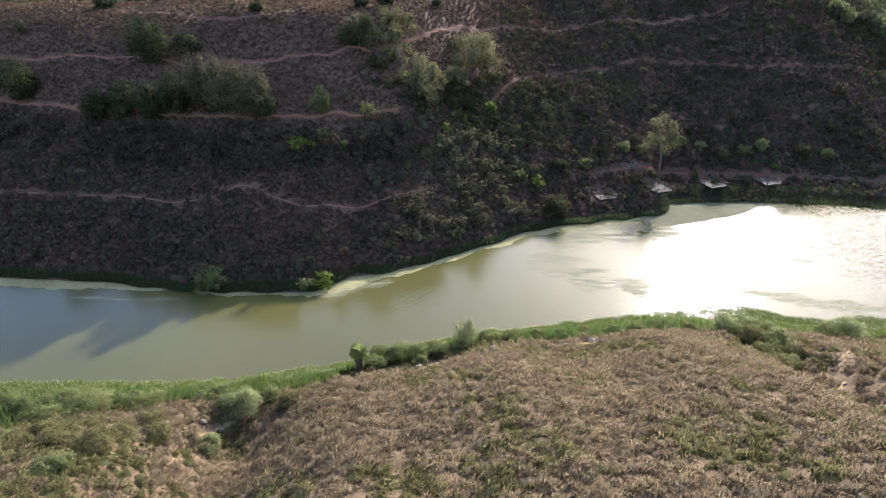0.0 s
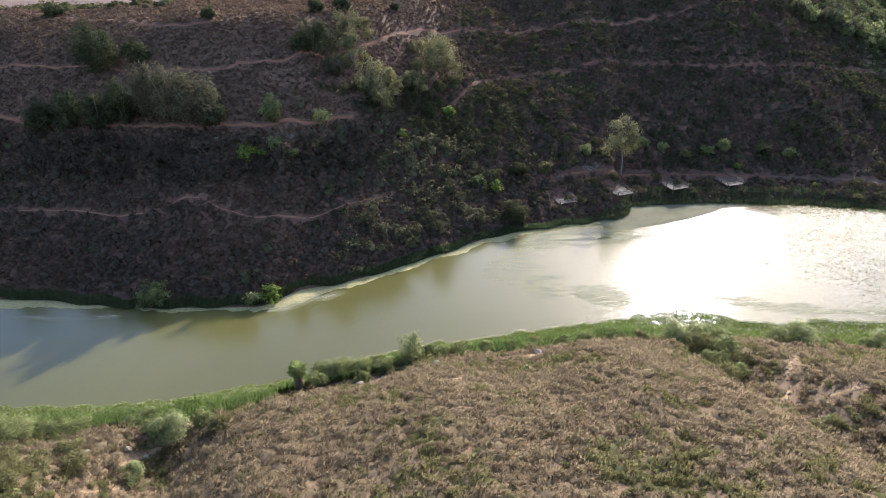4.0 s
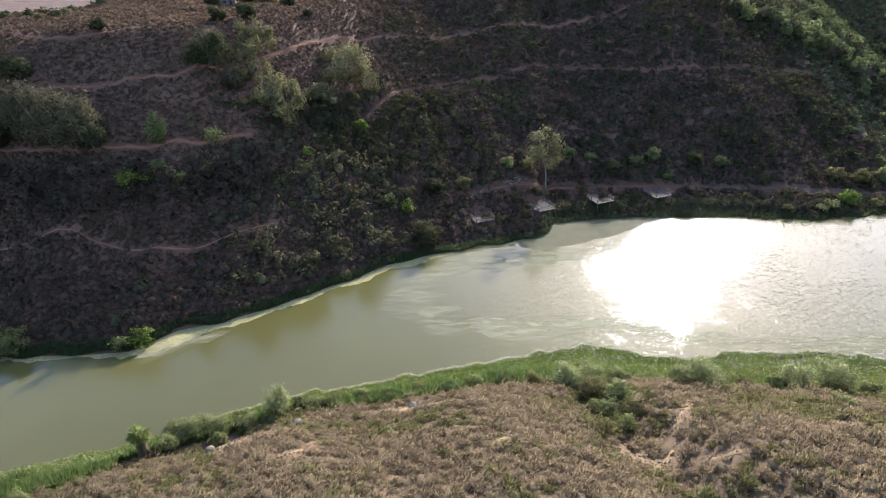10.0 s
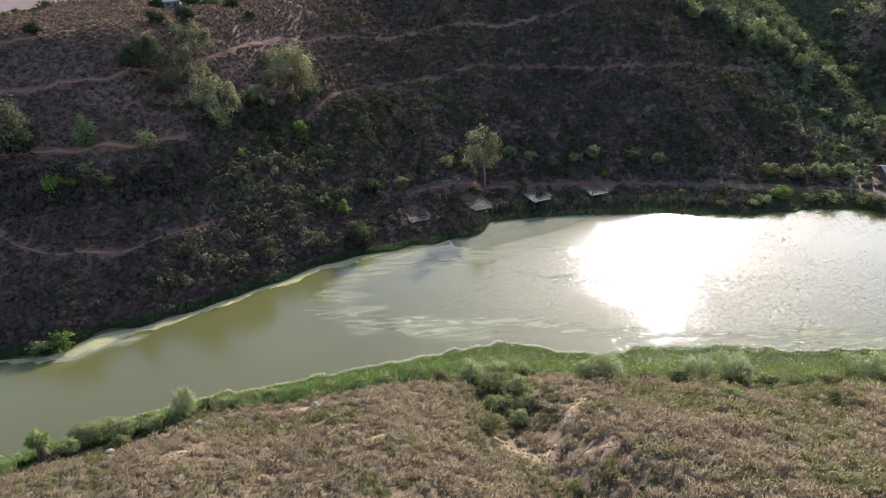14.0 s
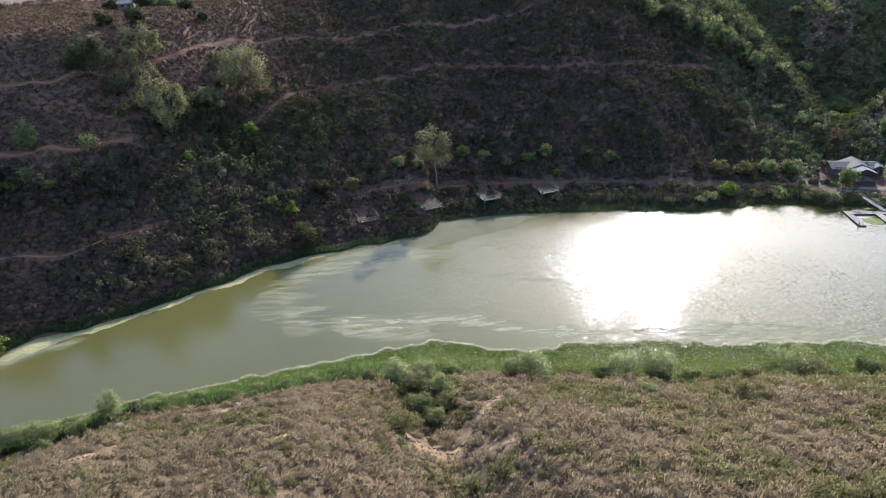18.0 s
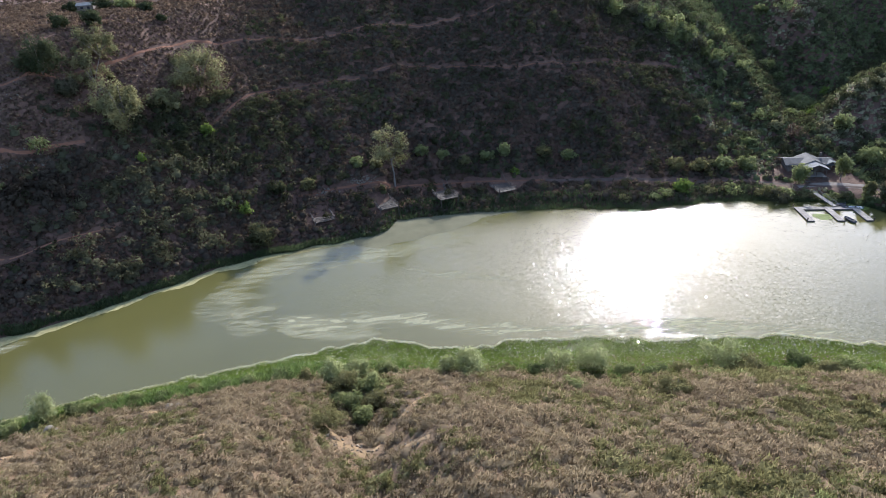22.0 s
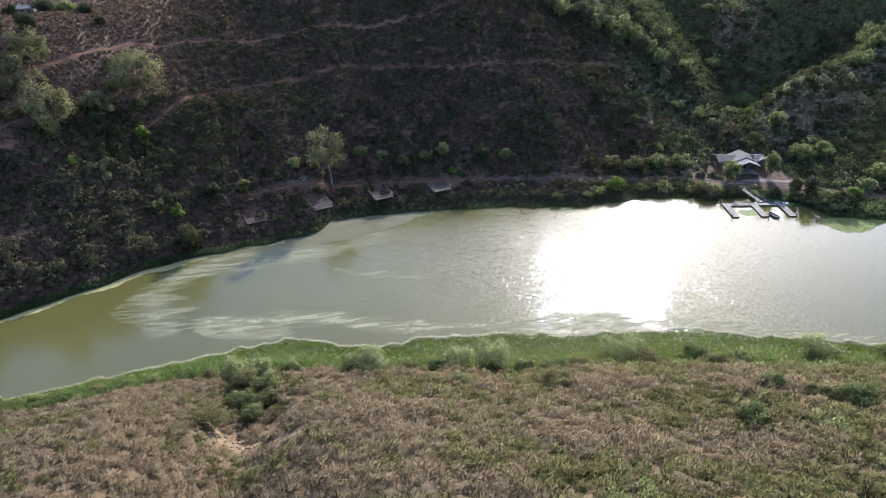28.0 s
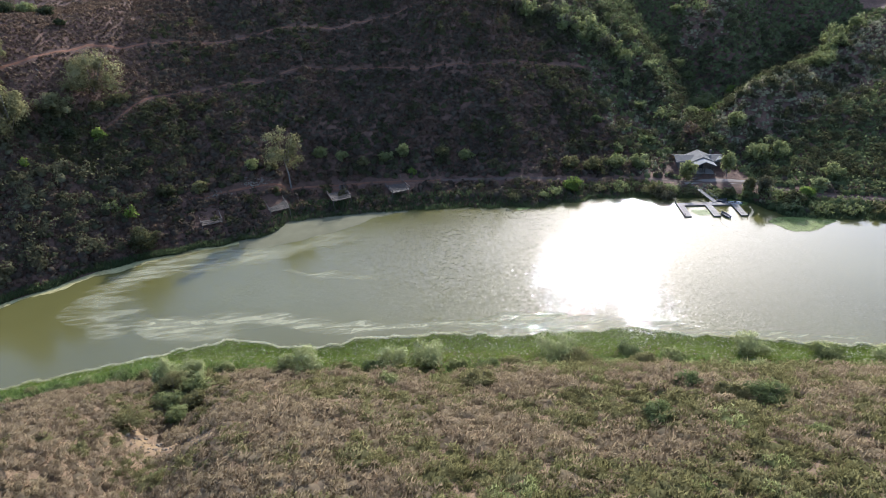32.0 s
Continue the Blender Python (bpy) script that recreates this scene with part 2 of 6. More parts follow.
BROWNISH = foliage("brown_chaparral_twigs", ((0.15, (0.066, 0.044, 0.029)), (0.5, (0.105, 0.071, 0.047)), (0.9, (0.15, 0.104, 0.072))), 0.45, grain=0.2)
GREEN = foliage("willow_leaves", ((0.15, (0.12, 0.135, 0.048)), (0.5, (0.19, 0.205, 0.082)), (0.9, (0.265, 0.275, 0.13))), 0.62, grain=0.25)
BRIGHT = foliage("young_green_leaves", ((0.15, (0.085, 0.120, 0.022)), (0.5, (0.140, 0.185, 0.038)), (0.9, (0.21, 0.25, 0.06))), 0.5)
YELLOWISH = foliage("pale_pepper_tree_leaves", ((0.15, (0.085, 0.080, 0.034)), (0.5, (0.160, 0.147, 0.068)), (0.9, (0.265, 0.24, 0.122))), 0.4)
STRAW = foliage("dry_grass", ((0.15, (0.112, 0.073, 0.047)), (0.5, (0.168, 0.114, 0.073)), (0.9, (0.235, 0.165, 0.108))), 0.45, grain=0.2)
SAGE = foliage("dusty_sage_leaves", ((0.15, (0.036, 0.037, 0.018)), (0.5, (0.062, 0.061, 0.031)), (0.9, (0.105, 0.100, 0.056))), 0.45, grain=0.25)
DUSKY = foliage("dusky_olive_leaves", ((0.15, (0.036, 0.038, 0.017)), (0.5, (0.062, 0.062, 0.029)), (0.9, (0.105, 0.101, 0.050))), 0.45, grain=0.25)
SYCAMORE = foliage("sycamore_leaves", ((0.15, (0.052, 0.049, 0.027)), (0.5, (0.086, 0.079, 0.045)), (0.9, (0.135, 0.122, 0.074))), 0.38)
OAK = foliage("oak_leaves", ((0.15, (0.023, 0.028, 0.013)), (0.5, (0.046, 0.052, 0.025)), (0.9, (0.084, 0.088, 0.043))), 0.35)
# eastern spur scrub: sun on the crests is put into the paler leaf colour
SUN_TONED = foliage("sun_toned_sage_leaves", ((0.15, (0.165, 0.155, 0.088)), (0.5, (0.250, 0.235, 0.140)), (0.9, (0.34, 0.32, 0.20))), 0.55, grain=0.2)
SPUR_GREEN = foliage("spur_chaparral_leaves", ((0.15, (0.070, 0.085, 0.032)), (0.5, (0.115, 0.130, 0.055)), (0.9, (0.17, 0.18, 0.088))), 0.5)
GREYGREEN = foliage("grey_willow_leaves", ((0.15, (0.19, 0.205, 0.085)), (0.5, (0.285, 0.30, 0.135)), (0.9, (0.37, 0.38, 0.195))), 0.62, grain=0.25)
REED = foliage("reed_blades", ((0.15, (0.062, 0.092, 0.025)), (0.5, (0.105, 0.146, 0.042)), (0.9, (0.17, 0.215, 0.075))), 0.55, grain=0.55)
FARREED = foliage("dark_reed_blades", ((0.15, (0.040, 0.055, 0.024)), (0.5, (0.070, 0.090, 0.038)), (0.9, (0.11, 0.12, 0.055))), 0.5)
PALM_LEAF = foliage("fan_palm_leaves", ((0.15, (0.19, 0.22, 0.075)), (0.5, (0.31, 0.34, 0.13)), (0.9, (0.46, 0.48, 0.22))), 0.66)
# lighter copy of SAGE, with the light on the drift put into its colour
LIT_SAGE = foliage("lit_toned_sage_leaves", ((0.15, (0.060, 0.058, 0.030)), (0.5, (0.104, 0.099, 0.054)), (0.9, (0.165, 0.155, 0.090))), 0.55)
WATER_LEAF = foliage("water_plant_leaves", ((0.15, (0.092, 0.130, 0.018)), (0.5, (0.150, 0.200, 0.032)), (0.9, (0.225, 0.275, 0.062))), 0.55, grain=0.5)
LEAFY = foliage("leafy_shrub_leaves", ((0.15, (0.070, 0.088, 0.032)), (0.5, (0.115, 0.136, 0.054)), (0.9, (0.17, 0.19, 0.085))), 0.55)
PLUME = foliage("pale_reed_heads", ((0.1, (0.33, 0.31, 0.11)), (0.5, (0.54, 0.50, 0.30)), (0.9, (0.78, 0.75, 0.60))), 0.5)
PAD = foliage("water_lily_pads", ((0.15, (0.09, 0.115, 0.022)), (0.5, (0.145, 0.17, 0.04)), (0.9, (0.22, 0.24, 0.08))), 0.1, gloss=0.02)
BARK = solid("grey_bark", (0.09, 0.07, 0.055), (0.24, 0.20, 0.16), 4.0, 0.9)
PALE_BARK = solid("pale_gum_bark", (0.10, 0.08, 0.063), (0.21, 0.18, 0.15), 3.0, 0.85)
TRAIL = solid("trodden_red_dirt", (0.118, 0.053, 0.030), (0.180, 0.086, 0.050), 0.9, 0.95)
FOOTPATH = solid("narrow_path_dirt", (0.165, 0.078, 0.044), (0.24, 0.118, 0.068), 0.9, 0.95)
ROADDIRT = solid("pale_graded_dirt", (0.058, 0.039, 0.029), (0.105, 0.073, 0.054), 0.6, 0.95)
LOTDIRT = solid("pale_trodden_gravel", (0.12, 0.10, 0.08), (0.23, 0.19, 0.155), 0.7, 0.95)
SAND = solid("bare_sandstone_wash", (0.165, 0.108, 0.055), (0.26, 0.178, 0.095), 0.8, 0.95)
ROCK = solid("weathered_granite", (0.085, 0.070, 0.050), (0.25, 0.21, 0.155), 2.2, 0.9, 0, 0.9, 0.14)
PALEROCK = solid("pale_rubble", (0.075, 0.060, 0.045), (0.165, 0.136, 0.104), 1.5, 0.9, 0, 0.8, 0.1)
ALGAE = solid("drying_algae_scum", (0.130, 0.112, 0.046), (0.285, 0.25, 0.118), 1.3, 0.95)
SCUM = solid("brown_scum", (0.092, 0.085, 0.046), (0.150, 0.138, 0.080), 0.3, 0.95)
PLANK = solid("weathered_grey_planks", (0.035, 0.028, 0.022), (0.08, 0.065, 0.052), 2.5, 0.8)
POST = solid("dark_timber", (0.06, 0.046, 0.036), (0.15, 0.12, 0.10), 2.5, 0.85)
DECK = solid("grey_dock_boards", (0.13, 0.108, 0.088), (0.25, 0.215, 0.18), 2.0, 0.75)
ROOFING = solid("grey_shingle_roofing", (0.035, 0.033, 0.031), (0.085, 0.08, 0.075), 1.2, 0.75)
SHEET = solid("pale_metal_roofing", (0.09, 0.09, 0.085), (0.18, 0.175, 0.165), 0.8, 0.8, 0.0)
WALLING = solid("brown_board_siding", (0.07, 0.055, 0.045), (0.16, 0.13, 0.105), 1.5, 0.85)
HULL = solid("pale_boat_hull", (0.32, 0.33, 0.33), (0.52, 0.52, 0.51), 1.0, 0.4, spec=0.5)
DARKHULL = solid("dark_boat_fittings", (0.03, 0.03, 0.035), (0.09, 0.09, 0.10), 2.0, 0.5)
GLASS = solid("dark_window_glass", (0.012, 0.014, 0.016), (0.03, 0.033, 0.036), 1.0, 0.08, 0, 0.0, spec=0.5)
SKIRT = solid("dead_palm_fronds", (0.055, 0.038, 0.024), (0.14, 0.10, 0.064), 3.0, 0.95)
PALE = solid("whitewashed_building", (0.55, 0.55, 0.54), (0.80, 0.80, 0.78), 0.4, 0.7)

# ---- the lie of the land ----
# Station tables: x along the lake, then a value that glides between stations.
FAR_SHORE = ((-600, 180), (-300, 150), (-115, 134), (-60, 129), (-33, 128), (-9, 141), (7, 151.5), (22, 162), (38, 167.5), (57, 172), (64, 175.2), (67, 178.6), (69, 184), (90, 184.8), (120, 183), (144, 177), (166, 179), (181, 175.5), (190, 173), (201, 169.5), (206, 164), (210, 153), (222, 149), (240, 144), (300, 128), (500, 110))
# the line that the slope above follows, without the small cove below the platforms
HILL_FOOT = tuple(p for p in FAR_SHORE if not 50 < p[0] < 75) + ((52, 171.6), (66, 177), (78, 181.5))
HILL_FOOT = tuple(sorted(HILL_FOOT))
NEAR_SHORE = ((-600, 130), (-300, 105), (-110, 95.5), (-49, 95), (-33, 98), (-18, 102.5), (-10, 106.3), (-2, 109.3), (6, 111.6), (20, 114), (32, 116.7), (42, 118.3), (56, 121), (63, 122), (67, 121), (71, 118.7), (75, 117), (83, 115.6), (92, 117), (109, 115), (116, 113.4), (123, 111.4), (135, 110.9), (146, 109.2), (156, 105.3), (162, 103.2), (178, 97.8), (190, 94), (300, 62), (500, 40))
REED_BACK = ((-600, 110), (-300, 90), (-110, 78), (-77, 81), (-60, 86), (-48, 88.5), (-32, 90.5), (-20, 95), (-7, 98), (5, 105), (25, 107.5), (40, 110), (52, 110), (69, 109.5), (88, 105.5), (107, 101), (125, 100), (140, 98.5), (160, 93), (180, 89), (300, 55), (500, 30))
BANK = ((-600, 3), (20, 3), (45, 8), (68, 11), (100, 13), (150, 14), (180, 22), (205, 40), (230, 42), (260, 40), (500, 30))
STEEP = ((-600, 0.5), (-110, 0.6), (-50, 0.63), (-30, 0.61), (-10, 0.56), (10, 0.48), (40, 0.46), (70, 0.5), (120, 0.54), (165, 0.48), (200, 0.34), (235, 0.29), (275, 0.33), (320, 0.36), (500, 0.4))
# Width of the algae mat between open water and the far bank.
ALGAE_WIDE = ((-600, 5), (-125, 5), (-85, 5), (-70, 3), (-45, 2.5), (-34, 3), (-26, 6.5), (-16, 4), (-4, 3.5), (12, 3), (30, 3.2), (45, 3), (58, 2), (66, 0.3), (500, 0.3))
CAP = ((-600, 54), (-130, 54.2), (-60, 55), (0, 54.5), (30, 62), (70, 105), (160, 95), (220, 72), (500, 78))


def along(table, x):
    xs, ys = np.array(table, float).T
    return np.interp(x, xs, ys)


def smooth(a, b, v):
    v = np.clip((np.asarray(v, float) - a) / (b - a), 0, 1)
    return v * v * (3 - 2 * v)


def ripple(x, y, scale, seed):
    """Cheap smooth noise from sines, about -1 to 1."""
    r = np.random.RandomState(seed)
    total = 0
    for n in range(7):
        a, f, p = r.uniform(0, 6.28), r.uniform(0.6, 1.6) / scale * 6.28, r.uniform(0, 6.28)
        total = total + np.sin((x * np.cos(a) + y * np.sin(a)) * f + p)
    return total / 3.2


def land(x, y):
    """Height of the ground; the lake lies at 0."""
    x, y = np.asarray(x, float), np.asarray(y, float)
    rough = ripple(x, y, 38, 3) * 0.8 + ripple(x, y, 11, 4) * 0.25
    # near hill
    d = along(REED_BACK, x) - y
    w = along(NEAR_SHORE, x) - along(REED_BACK, x)
    rise = 39 * (1 - np.exp(-np.maximum(d, 0) / 60)) + 0.03 * np.maximum(d - 100, 0)
    gully = 7.5 * np.exp(-((x - 60 - 0.12 * (90 - y)) / 9) ** 2) * smooth(4, 26, d) * (1 - 0.6 * smooth(40, 75, d))
    gully = gully + 8.5 * np.exp(-((x + 35 - 0.15 * (80 - y)) / 12) ** 2) * smooth(2, 22, d)
    near = 1.0 + rise - gully + rough * smooth(0, 15, d) - 1.6 * smooth(0, 1, -d / np.maximum(w, 1)) - 0.3 * np.maximum(-d - w, 0)
    # far hill
    s = y - along(FAR_SHORE, x) - along(ALGAE_WIDE, x)
    s = s + (along(FAR_SHORE, x) - along(HILL_FOOT, x)) * smooth(10, 45, s)
    bank = along(BANK, x)
    up = along(STEEP, x) * np.logaddexp(0, (s - bank) / 4) * 4
    # over the western ridge the land falls away to a plain
    cap = along(CAP, x) + 0.035 * np.clip(s - 100, 0, 60) - 0.11 * np.clip(s - 170 + 58 * smooth(-75, -125, x), 0, 230) * smooth(20, -60, x)
    # a further rise behind the hilltop hut
    cap = cap + 15 * smooth(288, 350, y) * smooth(-105, -55, x) * smooth(90, 20, x)
    up = cap - np.logaddexp(0, (cap - up) / 2.5) * 2.5
    ravine = 9 * smooth(198, 250, y) * np.exp(-((x - 227 - 0.12 * (y - 235)) / 14) ** 2)
    # a second spur climbs eastwards from behind the boathouse, with a hollow beyond its crest
    off = (y - 206 - 0.5 * (x - 211)) / 1.118
    ravine = ravine + smooth(212, 236, x) * (8.0 * np.exp(-((off - 20) / 12) ** 2) - (3.4 + 5 * smooth(258, 234, x)) * np.exp(-(off / 11) ** 2))
    ravine = ravine + 7.5 * smooth(248, 292, x) * smooth(-34, -4, off) * smooth(75, 35, off)
    ravine = ravine - 4 * smooth(225, 270, y) * np.exp(-((x - 203 + 0.1 * (y - 240)) / 14) ** 2)
    # a middle spur comes down into the ravine, with a shaded hollow east of it
    run = (x - 243) * 0.54 + (y - 268) * 0.84
    aside = (x - 243) * 0.84 - (y - 268) * 0.54
    ravine = ravine - smooth(-8, 30, run) * (6.5 * np.exp(-(aside / 10) ** 2) - 6 * np.exp(-((aside - 24) / 12) ** 2))
    far = -0.2 + 1.4 * smooth(1.2, 6, s) + 0.07 * np.clip(s, 0, bank) + up - ravine + rough * 1.3 * smooth(4, 40, s - bank) + 0.3 * np.minimum(s, 0)
    return np.maximum(np.maximum(near, far), -2.5)


# ---- mesh helpers ----
def raw_mesh(name, verts, faces, material, tint=None, smooth_shade=False, normals=None):
    """A mesh from arrays; all faces have the same number of corners."""
    verts, faces = np.asarray(verts, np.float32), np.asarray(faces, np.int32)
    me = bpy.data.meshes.new(name)
    me.vertices.add(len(verts))
    me.vertices.foreach_set("co", verts.ravel())
    me.loops.add(faces.size)
    me.loops.foreach_set("vertex_index", faces.ravel())
    me.polygons.add(len(faces))
    me.polygons.foreach_set("loop_start", np.arange(len(faces), dtype=np.int32) * faces.shape[1])
    if smooth_shade:
        me.polygons.foreach_set("use_smooth", np.ones(len(faces), bool))
    if tint is not None:
        me.attributes.new("tint", "FLOAT", "POINT").data.foreach_set("value", np.asarray(tint, np.float32))
    me.materials.append(material)
    me.update(calc_edges=True)
    if normals is not None:
        me.polygons.foreach_set("use_smooth", np.ones(len(faces), bool))
        me.attributes.new("custom_normal", "FLOAT_VECTOR", "POINT").data.foreach_set("vector", np.asarray(normals, np.float32).ravel())
    return me


def part(name, data, material, parent, label=""):
    """Links a bmesh or a mesh as one object under a thing or a part."""
    if isinstance(data, bmesh.types.BMesh):
        me = bpy.data.meshes.new(name)
        data.to_mesh(me)
        data.free()
        me.materials.append(material)
        data = me
    ob = new(name, data)
    if parent is not None:
        ob.parent = parent
    return tagged(ob, label)


def box(size, at=(0, 0, 0), turn=(0, 0, 0), bevel=0.0):
    bm = bmesh.new()
    bmesh.ops.create_cube(bm, size=1, matrix=pose(*at, *turn) @ Matrix.Diagonal((*size, 1)))
    if bevel:
        bmesh.ops.bevel(bm, geom=bm.edges[:], offset=bevel, segments=1, affect="EDGES")
    return bm


def tube_arrays(points, radii, sides=7):
    points = [Vector(p) for p in points]
    verts, faces = [], []
    for i, p in enumerate(points):
        way = (points[min(i + 1, len(points) - 1)] - points[max(i - 1, 0)]).normalized()
        side = way.orthogonal().normalized()
        other = way.cross(side)
        for j in range(sides):
            a = 2 * math.pi * j / sides
            verts.append(p + (side * math.cos(a) + other * math.sin(a)) * radii[i])
    for i in range(len(points) - 1):
        for j in range(sides):
            faces.append((i * sides + j, i * sides + (j + 1) % sides, (i + 1) * sides + (j + 1) % sides, (i + 1) * sides + j))
    return verts, faces


def tubes(runs, sides=7):
    """Several tapered tubes as one bmesh: runs of (points, radii)."""
    bm = bmesh.new()
    for points, radii in runs:
        verts, faces = tube_arrays(points, radii, sides)
        vs = [bm.verts.new(v) for v in verts]
        for f in faces:
            bm.faces.new([vs[i] for i in f])
        bm.faces.new(vs[-sides:])
    return bm


def leaf_arrays(rng, at, out, size, stretch=1.0, twiggy=0.0, jitter=0.7):
    """Small leaf-clump triangles at the given places, turned at random but facing mostly along out."""
    n = len(at)
    normal = out + rng.normal(0, jitter, (n, 3))
    normal /= np.linalg.norm(normal, axis=1, keepdims=True) + 1e-9
    a = np.cross(normal, rng.normal(0, 1, (n, 3)))
    if twiggy:
        a = a / (np.linalg.norm(a, axis=1, keepdims=True) + 1e-9) + twiggy * (out + (0, 0, 0.5))
    a /= np.linalg.norm(a, axis=1, keepdims=True) + 1e-9
    b = np.cross(normal, a)
    s = np.asarray(size).reshape(-1, 1) * rng.uniform(0.6, 1.4, (n, 1))
    b = b / (1 + 1.8 * twiggy)
    verts = np.stack([at + a * s * stretch, at - a * s * 0.5 + b * s * 0.8, at - a * s * 0.5 - b * s * 0.8], 1).reshape(-1, 3)
    return verts, np.arange(3 * n).reshape(-1, 3)


def clumps(rng, x, y, z, radius, height, leaves, size, lobes=4, flat=0.5, low=0.05, twiggy=0.0, spread=0.42, jitter=0.7, skyward=0.0, heart=0.6, vary=0.22, crisp=0.35):
    """Leaf clumps of many plants at once. Returns verts, faces, tint."""
    n = len(x)
    lob = rng.normal(0, 1, (n, lobes, 3)) * (spread, spread, 0.22)
    lob[:, :, 2] = np.abs(lob[:, :, 2]) + 0.25
    pick = rng.randint(0, lobes, (n, leaves))
    way = rng.normal(0, 1, (n, leaves, 3))
    way[:, :, 2] = np.abs(way[:, :, 2]) * 1.1 - 0.25
    way /= np.linalg.norm(way, axis=2, keepdims=True)
    depth = rng.uniform(0.5, 1.0, (n, leaves, 1)) ** 0.45
    at = np.take_along_axis(lob, pick[:, :, None].repeat(3, 2), 1) + way * depth * flat
    at[:, :, 2] = np.maximum(at[:, :, 2], low)
    scale = np.stack([radius, radius, height], 1)[:, None, :]
    at = at * scale + np.stack([x, y, z], 1)[:, None, :]
    verts, faces = leaf_arrays(rng, at.reshape(-1, 3), (way * (1 - 0.5 * skyward) + (0, 0, skyward)).reshape(-1, 3), np.repeat(size, leaves), 1.0 + 0.7 * twiggy, twiggy, jitter)
    tint = np.repeat(np.clip(rng.normal(0.5, vary, n), 0, 1), leaves * 3)
    # leaves take the light like the rounded mound that they make up
    mound = (at - np.stack([x, y, z + 0.15 * height], 1)[:, None, :]) / scale ** 1.4
    mound = mound / (np.linalg.norm(mound, axis=2, keepdims=True) + 1e-6) + way * crisp + rng.normal(0, 0.3 * crisp, way.shape)
    mound = mound / (np.linalg.norm(mound, axis=2, keepdims=True) + 1e-6)
    normals = np.repeat(mound.reshape(-1, 3), 3, 0)
    # a dense twiggy heart under the outer leaves
    c = 6 if leaves > 60 else 4
    ring = np.arange(c) * 2 * math.pi / c
    dome = np.concatenate([np.stack([np.cos(ring), np.sin(ring), 0 * ring], 1), np.stack([np.cos(ring + 0.5) * 0.78, np.sin(ring + 0.5) * 0.78, 0 * ring + 0.62], 1), [(0, 0, 0.95)]])
    tri = [(i, (i + 1) % c, c + i) for i in range(c)] + [((i + 1) % c, c + (i + 1) % c, c + i) for i in range(c)] + [(c + i, c + (i + 1) % c, 2 * c) for i in range(c)]
    core = dome[None] * rng.uniform(0.8, 1.1, (n, 2 * c + 1, 1)) * heart
    core = core * scale + np.stack([x, y, z], 1)[:, None, :]
    up = dome + (0, 0, 0.15)
    up = up / np.linalg.norm(up, axis=1, keepdims=True)
    core_faces = np.array(tri)[None] + np.arange(n)[:, None, None] * (2 * c + 1) + len(verts)
    return (np.concatenate([verts, core.reshape(-1, 3)]), np.concatenate([faces, core_faces.reshape(-1, 3)]),
            np.concatenate([tint, np.repeat(tint[:: leaves * 3], 2 * c + 1)]), np.concatenate([normals, np.tile(up, (n, 1))]))


